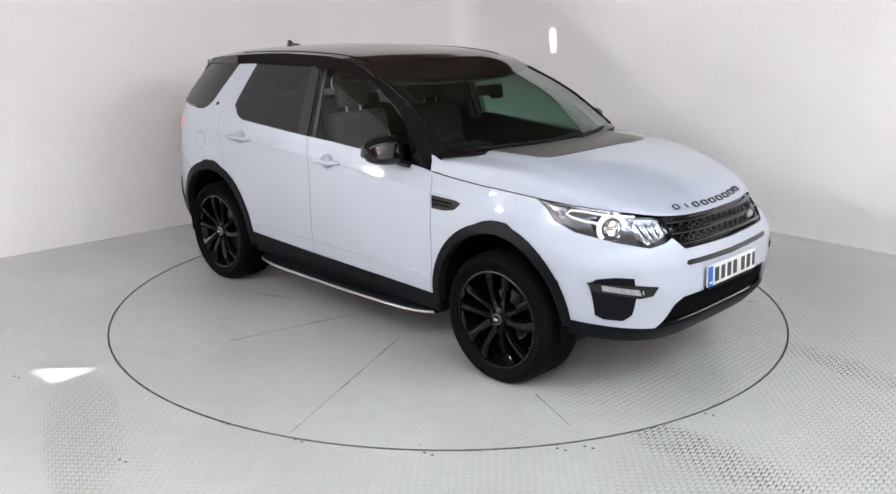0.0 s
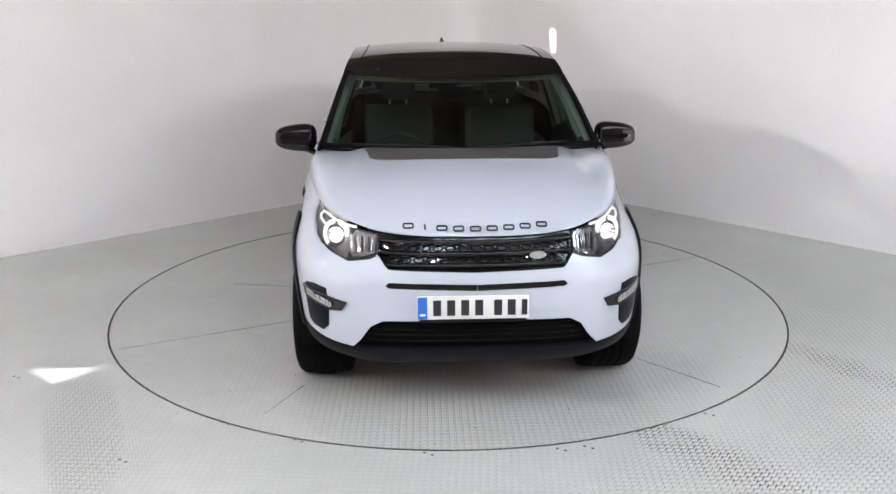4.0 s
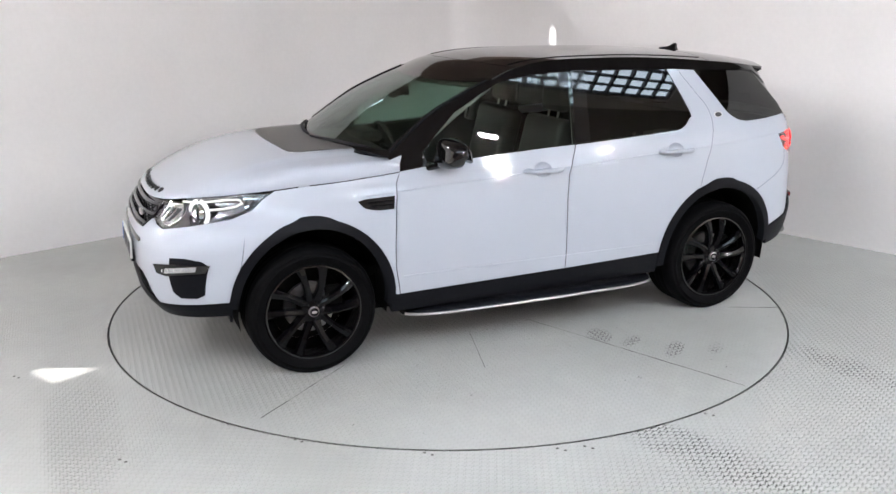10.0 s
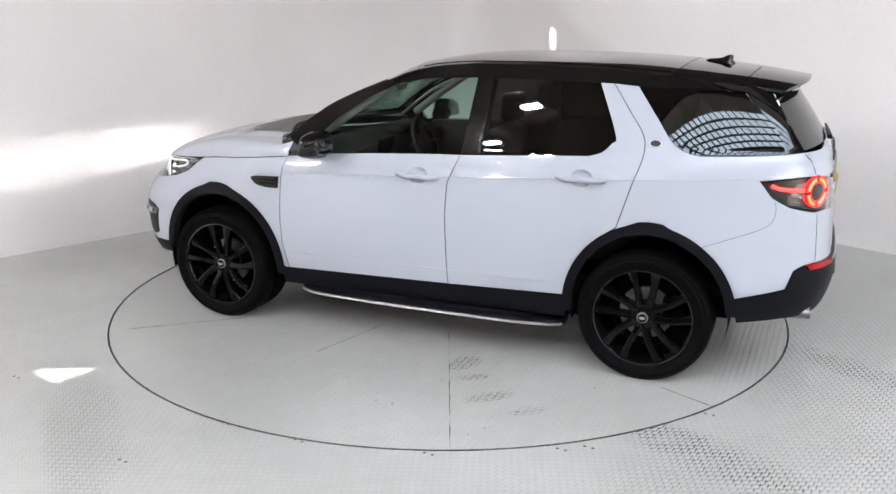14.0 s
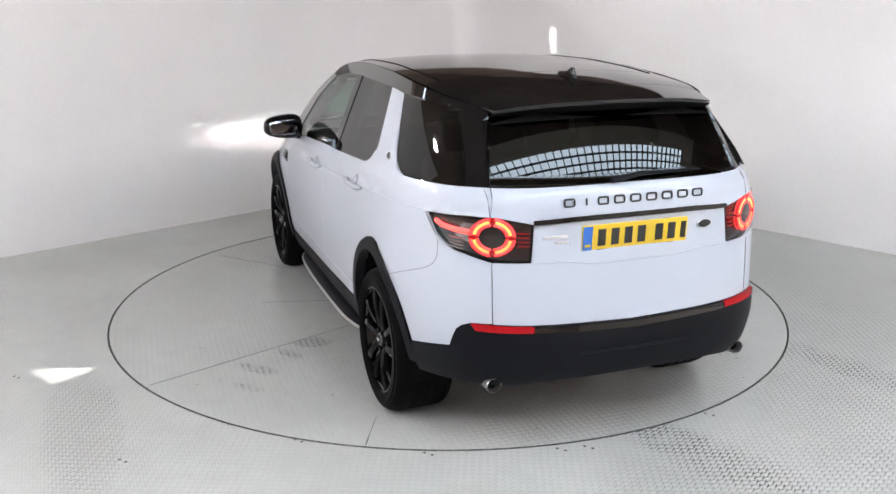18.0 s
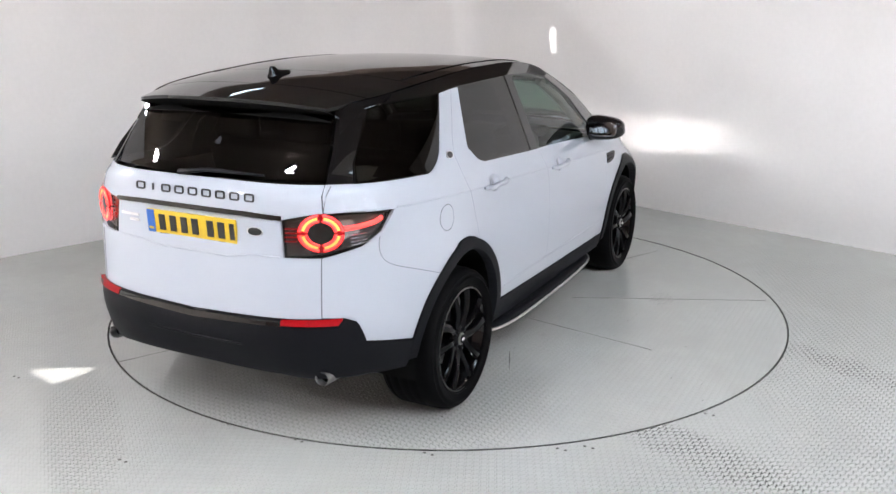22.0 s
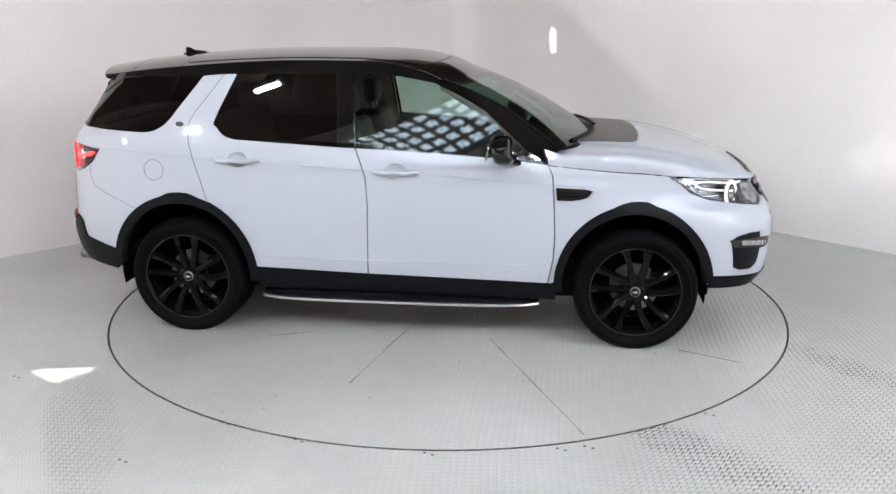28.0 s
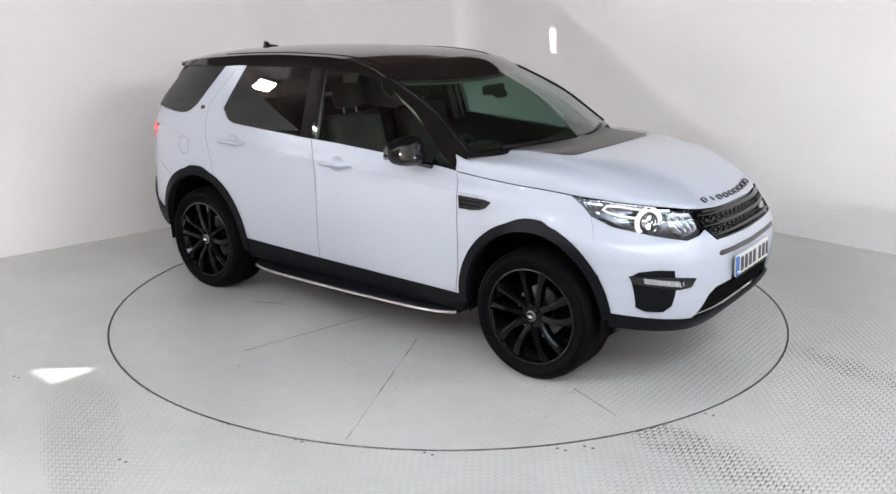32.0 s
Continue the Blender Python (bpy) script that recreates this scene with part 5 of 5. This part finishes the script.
# fuel flap on the right
ring = [(-1.535 + .062 * math.cos(a), 1.028 + .062 * math.sin(a)) for a in [2 * math.pi * i / 48 for i in range(49)]]
v, f = tube([flip(on_skin(at_x(x, z), z, 0), -1) for x, z in ring], .0016, 6)
put("fuel_flap_gap", mesh_of("fuel_flap_gap", v, f, SHUT), car)
panel("fuel_flap", [(-1.535 + .060 * math.cos(a), 1.028 + .060 * math.sin(a)) for a in [2 * math.pi * i / 40 for i in range(40)]], PAINT, car, -1, off=.0012, depth=.003, label="round white fuel flap")
for s in (1, -1):
    v, f = tube([flip(on_skin(at_x(x, z), z, 0), s) for x, z in spline([(-1.64, .785), (-1.79, .84), (-1.93, .892), (-1.98, .932), (-1.992, .985), (-1.985, 1.03)], 6)], .0013, 6)
    put("shut_line", mesh_of("shut_line", v, f, SHUT), car)
    # dark beads along the panel gaps put the gaps' shade into colour
    for line in ([(-.230, .42), (-.224, .60), (-.219, .845), (-.230, 1.011), (-.259, 1.09), (-.294, 1.17)],
                 [(.858, .395), (.886, .55), (.890, .69), (.880, .90), (.869, 1.04), (.845, 1.09)], [(x - .003, z) for x, z in GAP]):
        skin_line("shut_line", line, .0034, SHUT, car, s, -.0045)
    for z0, z1 in ((.700, .950), (1.155, 1.256)):
        skin_line("shut_line", [(.644, z0, "rear"), (.644, z1, "rear")], .0018, SHUT, car, s, 0)
    skin_line("tailgate_crease", [(.001, .935, "rear"), (.20, .935, "rear"), (.33, .955, "rear"), (.47, .957, "rear")], .004, PAINT, car, s, -.001)
    v, f = tube([flip(on_skin(at_x(x, .50), .50, -.0015), s) for x in [.84 - 1.70 * i / 10 for i in range(11)]], .0045, 8)
    put("lower_crease", mesh_of("lower_crease", v, f, PAINT), car)
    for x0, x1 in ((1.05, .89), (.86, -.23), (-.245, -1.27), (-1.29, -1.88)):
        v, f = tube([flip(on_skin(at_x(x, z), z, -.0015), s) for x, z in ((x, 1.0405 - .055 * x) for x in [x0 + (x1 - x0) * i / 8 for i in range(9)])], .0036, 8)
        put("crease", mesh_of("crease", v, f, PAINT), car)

# front: grille bars, mesh, badge, slot, plate, word bars
grille_bars = [(.935, .012), (.885, .012), (.835, .011)]
for z, r in grille_bars:
    w = .452 if z > .86 else .43
    skin_line("grille_bar", [(w, z, "front"), (.2, z - .002, "front"), (0.001, z - .003, "front")], r, BLACK, car, 1, -.006)
    skin_line("grille_bar", [(w, z, "front"), (.2, z - .002, "front"), (0.001, z - .003, "front")], r, BLACK, car, -1, -.006)
hexes_v, hexes_f = [], []
for row, z in enumerate((.911, .861)):
    for k in range(-7, 8):
        y = k * .060 + (.03 if row else 0)
        if abs(y) > .42:
            continue
        ring = [Vector((0, .026 * math.cos(a), .017 * math.sin(a))) for a in [math.pi / 3 * i for i in range(7)]]
        base = on_skin(at_y(abs(y), z, True), z, -.010)
        base.y = y
        v, f = tube([base + q for q in ring], .0035, 6)
        n0 = len(hexes_v)
        hexes_v += v
        hexes_f += [tuple(i + n0 for i in g) for g in f]
hx = put("grille_mesh", mesh_of("grille_mesh", hexes_v, hexes_f, STEELDIM), car, "dark honeycomb grille mesh")
skin_line("grille_rim", [(.001, .806, "front"), (.41, .818, "front"), (.455, .872, "front"), (.46, .955, "front")], .006, RIM, car, 1, .0)
skin_line("grille_rim", [(.001, .806, "front"), (.41, .818, "front"), (.455, .872, "front"), (.46, .955, "front")], .006, RIM, car, -1, .0)
q = on_skin(at_y(.285, .868, True), .868, .012)
ob = disc_on("grille_badge", q.x, q.y, q.z, 0, .030, STEEL, car, (1, .12, 0), .008, label="small silver oval badge")
ob.scale = (1.3, .62, 1)
for s in (1, -1):
    panel("bumper_slot", [(.001, .746, "front"), (.41, .757, "front"), (.425, .742, "front"), (.41, .732, "front"), (.001, .718, "front")], BLACK, car, s, off=.003, depth=.01)
    for k in range(4):
        skin_line("intake_slat", [(.001, .455 + .03 * k, "front"), (.30, .457 + .03 * k, "front"), (.52 - .02 * k, .460 + .029 * k, "front")], .004, DARK, car, s, -.022)
plate = part("number_plate", box(.012, .52, .111, (0, 0, 0), .004), PLATEW, car, "white number plate with plain dark bars", pose(2.250, -.02, .645, 0, -3, 0))
part("plate_band", box(.004, .044, .105, (.0065, -.236, 0)), PLATEB, plate, "blue band", smooth=False)
part("plate_band_mark", box(.004, .026, .010, (.0085, -.236, -.032)), PAPER, plate, smooth=False)
for y, w in ((-.168, .052), (-.103, .052), (-.038, .052), (.027, .052), (.115, .052), (.178, .052), (.238, .036)):
    part("plate_bar", box(.004, w * .72, .074, (.0068, y, 0)), INK, plate, smooth=False)
part("plate_holder", box(.02, .50, .02, (-.008, 0, -.062)), PLASTIC, plate, smooth=False)
WORD = [-.316 + .079 * i for i in range(9)]


def plain_mark(wide, high, stroke=.0042):
    """A hollow rounded rectangle that lies in the yz plane; a narrow one is a single stroke."""
    if wide < .02:
        return tube([(0, 0, -high / 2), (0, 0, high / 2)], stroke, 8)
    ring = []
    for i in range(25):
        a = 2 * math.pi * i / 24 + .13
        c, q = math.cos(a), math.sin(a)
        ring.append((0, wide / 2 * math.copysign(abs(c) ** .35, c), high / 2 * math.copysign(abs(q) ** .35, q)))
    return tube(ring, stroke, 8)


for i, y in enumerate(WORD):
    w = .046 if i != 1 else .014
    x = 2.096 - .05 * (y / .4) ** 2
    z0, z1 = on_bonnet(x + .012, y), on_bonnet(x - .012, y)
    lean = math.atan2(.024, z1 - z0)
    put("name_mark", mesh_of("name_mark", *plain_mark(w, .030), INK), car, "dark raised mark of a model name", pose(x + .004 * math.cos(lean), y, (z0 + z1) / 2 + .004 * math.sin(lean), 0, -math.degrees(lean), -math.degrees(.25 * y)))
    q = on_skin(at_y(max(abs(y), .004), 1.201, False), 1.201, .004)
    put("name_mark", mesh_of("name_mark", *plain_mark(w * 1.02, .030), INK), car, "dark raised mark of a model name", pose(q.x, -y, 1.201, 0, 6, 0))
# rear: trim strip, plate, badge, recess, bumper lines
for s in (1, -1):
    panel("tailgate_strip", [(.001, 1.142, "rear"), (.30, 1.142, "rear"), (.475, 1.135, "rear"), (.475, 1.117, "rear"), (.30, 1.122, "rear"), (.001, 1.122, "rear")], BLACK, car, s, off=.012, depth=.02)
    panel("bumper_strip", [(.001, .660, "rear"), (.48, .676, "rear"), (.48, .652, "rear"), (.001, .632, "rear")], BLACK, car, s, off=.016, depth=.02)
    skin_line("bumper_line", [(.001, .545, "rear"), (.28, .550, "rear")], .005, PLASTIC, car, s, .014)
rp = part("rear_plate", box(.012, .52, .111, (0, 0, 0), .004), PLATEY, car, "yellow number plate with plain dark bars", pose(-2.262, .004, 1.047, 0, 3, 180))
part("plate_band", box(.004, .044, .105, (.0065, -.236, 0)), PLATEB, rp, "blue band", smooth=False)
part("plate_band_mark", box(.004, .026, .010, (.0085, -.236, -.032)), PLATEY, rp, smooth=False)
for y, w in ((-.168, .052), (-.103, .052), (-.038, .052), (.027, .052), (.115, .052), (.178, .052), (.238, .036)):
    part("plate_bar", box(.004, w * .72, .074, (.0068, y, 0)), INK, rp, smooth=False)
part("plate_holder", box(.02, .38, .022, (-.004, 0, -.063)), PLASTIC, rp, smooth=False)
q = on_skin(at_y(.352, 1.060, False), 1.060, .006)
ob = disc_on("tailgate_badge", q.x, -q.y, q.z, 0, .030, INK, car, (-1, -.1, 0), .008, label="small dark oval badge")
ob.scale = (1.3, .62, 1)
ob = disc_on("tailgate_badge_rim", q.x, -q.y, q.z, .027, .031, STEEL, car, (-1, -.1, 0), .006)
ob.scale = (1.3, .62, 1)
# two bright bars stand in for small lettering
for z, w, y in ((1.062, .115, .385), (1.038, .06, .355)):
    q = on_skin(at_y(y, z, False), z, .003)
    part("lettering_bar", box(.006, w, .012, (0, 0, 0), .002), STEEL, car, "thin bright bar in place of small lettering", pose(q.x, y, z, 0, 3, -4))
# antenna fin: a low pod that rises to a raked blade with a hollowed back
FIN = curve([(0, .002), (.15, .013), (.40, .019), (.55, .025), (.66, .038), (.75, .046), (.86, .047), (.90, .022), (1, .006)])
rows = []
for i in range(25):
    t = i / 24
    h, x = FIN(t), -1.500 - .165 * t
    zz = ROOF_MID(x)
    w = .032 * math.sin(math.pi * (.06 + t * .88)) ** .6
    back = .008 * smooth_step(.55, .8, t) * (t < .89)
    rows.append([Vector((x, -w, zz - .004)), Vector((x, -w * .72, zz + min(h, .012))), Vector((x - back, -.0045, zz + h)), Vector((x - back, .0045, zz + h)), Vector((x, w * .72, zz + min(h, .012))), Vector((x, w, zz - .004))])
v = [q for r in rows for q in r]
f = [(6 * i + k, 6 * i + k + 1, 6 * i + k + 7, 6 * i + k + 6) for i in range(24) for k in range(5)] + [tuple(range(144, 150))]
put("antenna_fin", mesh_of("antenna_fin", v, f, BLACK, sharp=60), car, "black shark fin aerial")
# cowl and wipers
rows = [[Vector((1.16 + d - .275 * (.83 * v / .8) ** 2, .83 * v, 1.180 + h - .004 * v * v)) for d, h in ((.035, .004), (.0, .012), (-.06, .004))] for v in [-1 + i / 12 for i in range(25)]]
grid_part("cowl", rows, PLASTIC, car, "black plastic cowl", .01)
for y0, y1 in ((-.62, -.02), (.10, .66)):
    pts = []
    for i in range(9):
        y = y0 + (y1 - y0) * i / 8
        pts.append(Vector((1.135 - .27 * (y / .8) ** 2 - .02 * i / 8, y, 1.205 + .012 * math.sin(math.pi * i / 8))))
    v, f = tube(pts, [.014] + [.010] * 7 + [.006], 8)
    put("wiper", mesh_of("wiper", v, f, PLASTIC), car, "black wiper arm")


# ---------------------------------------------------------------- movement
TABLE_TURN = [(0, 326.49), (.5, 323.24), (1, 318.2), (2, 306.7), (3, 295.15), (6, 260.33), (7, 248.75), (8, 237.2), (9, 225.75), (10, 214.25), (11, 202.8), (12, 191.5), (13, 180.0),
              (14, 168.28), (17, 133.2), (18, 121.25), (19, 109.2), (20, 97.2), (21, 85.25), (22, 73.35), (23, 61.49), (24, 49.6), (25, 37.96), (28, 3.89), (29, -7.9), (29.5, -13.6), (30, -19.2),
              (30.5, -23.2), (31, -25.5), (31.5, -26.08), (32, -26.08)]


def motions():
    walk(turntable, [(t, pose(0, 0, 0, 0, 0, a)) for t, a in TABLE_TURN])
    walk(car, [(t, pose(0, 0, 0, 0, 0, a) @ pose(-.1465, .0637, 0, 0, 0, -10.785)) for t, a in TABLE_TURN])


motions()
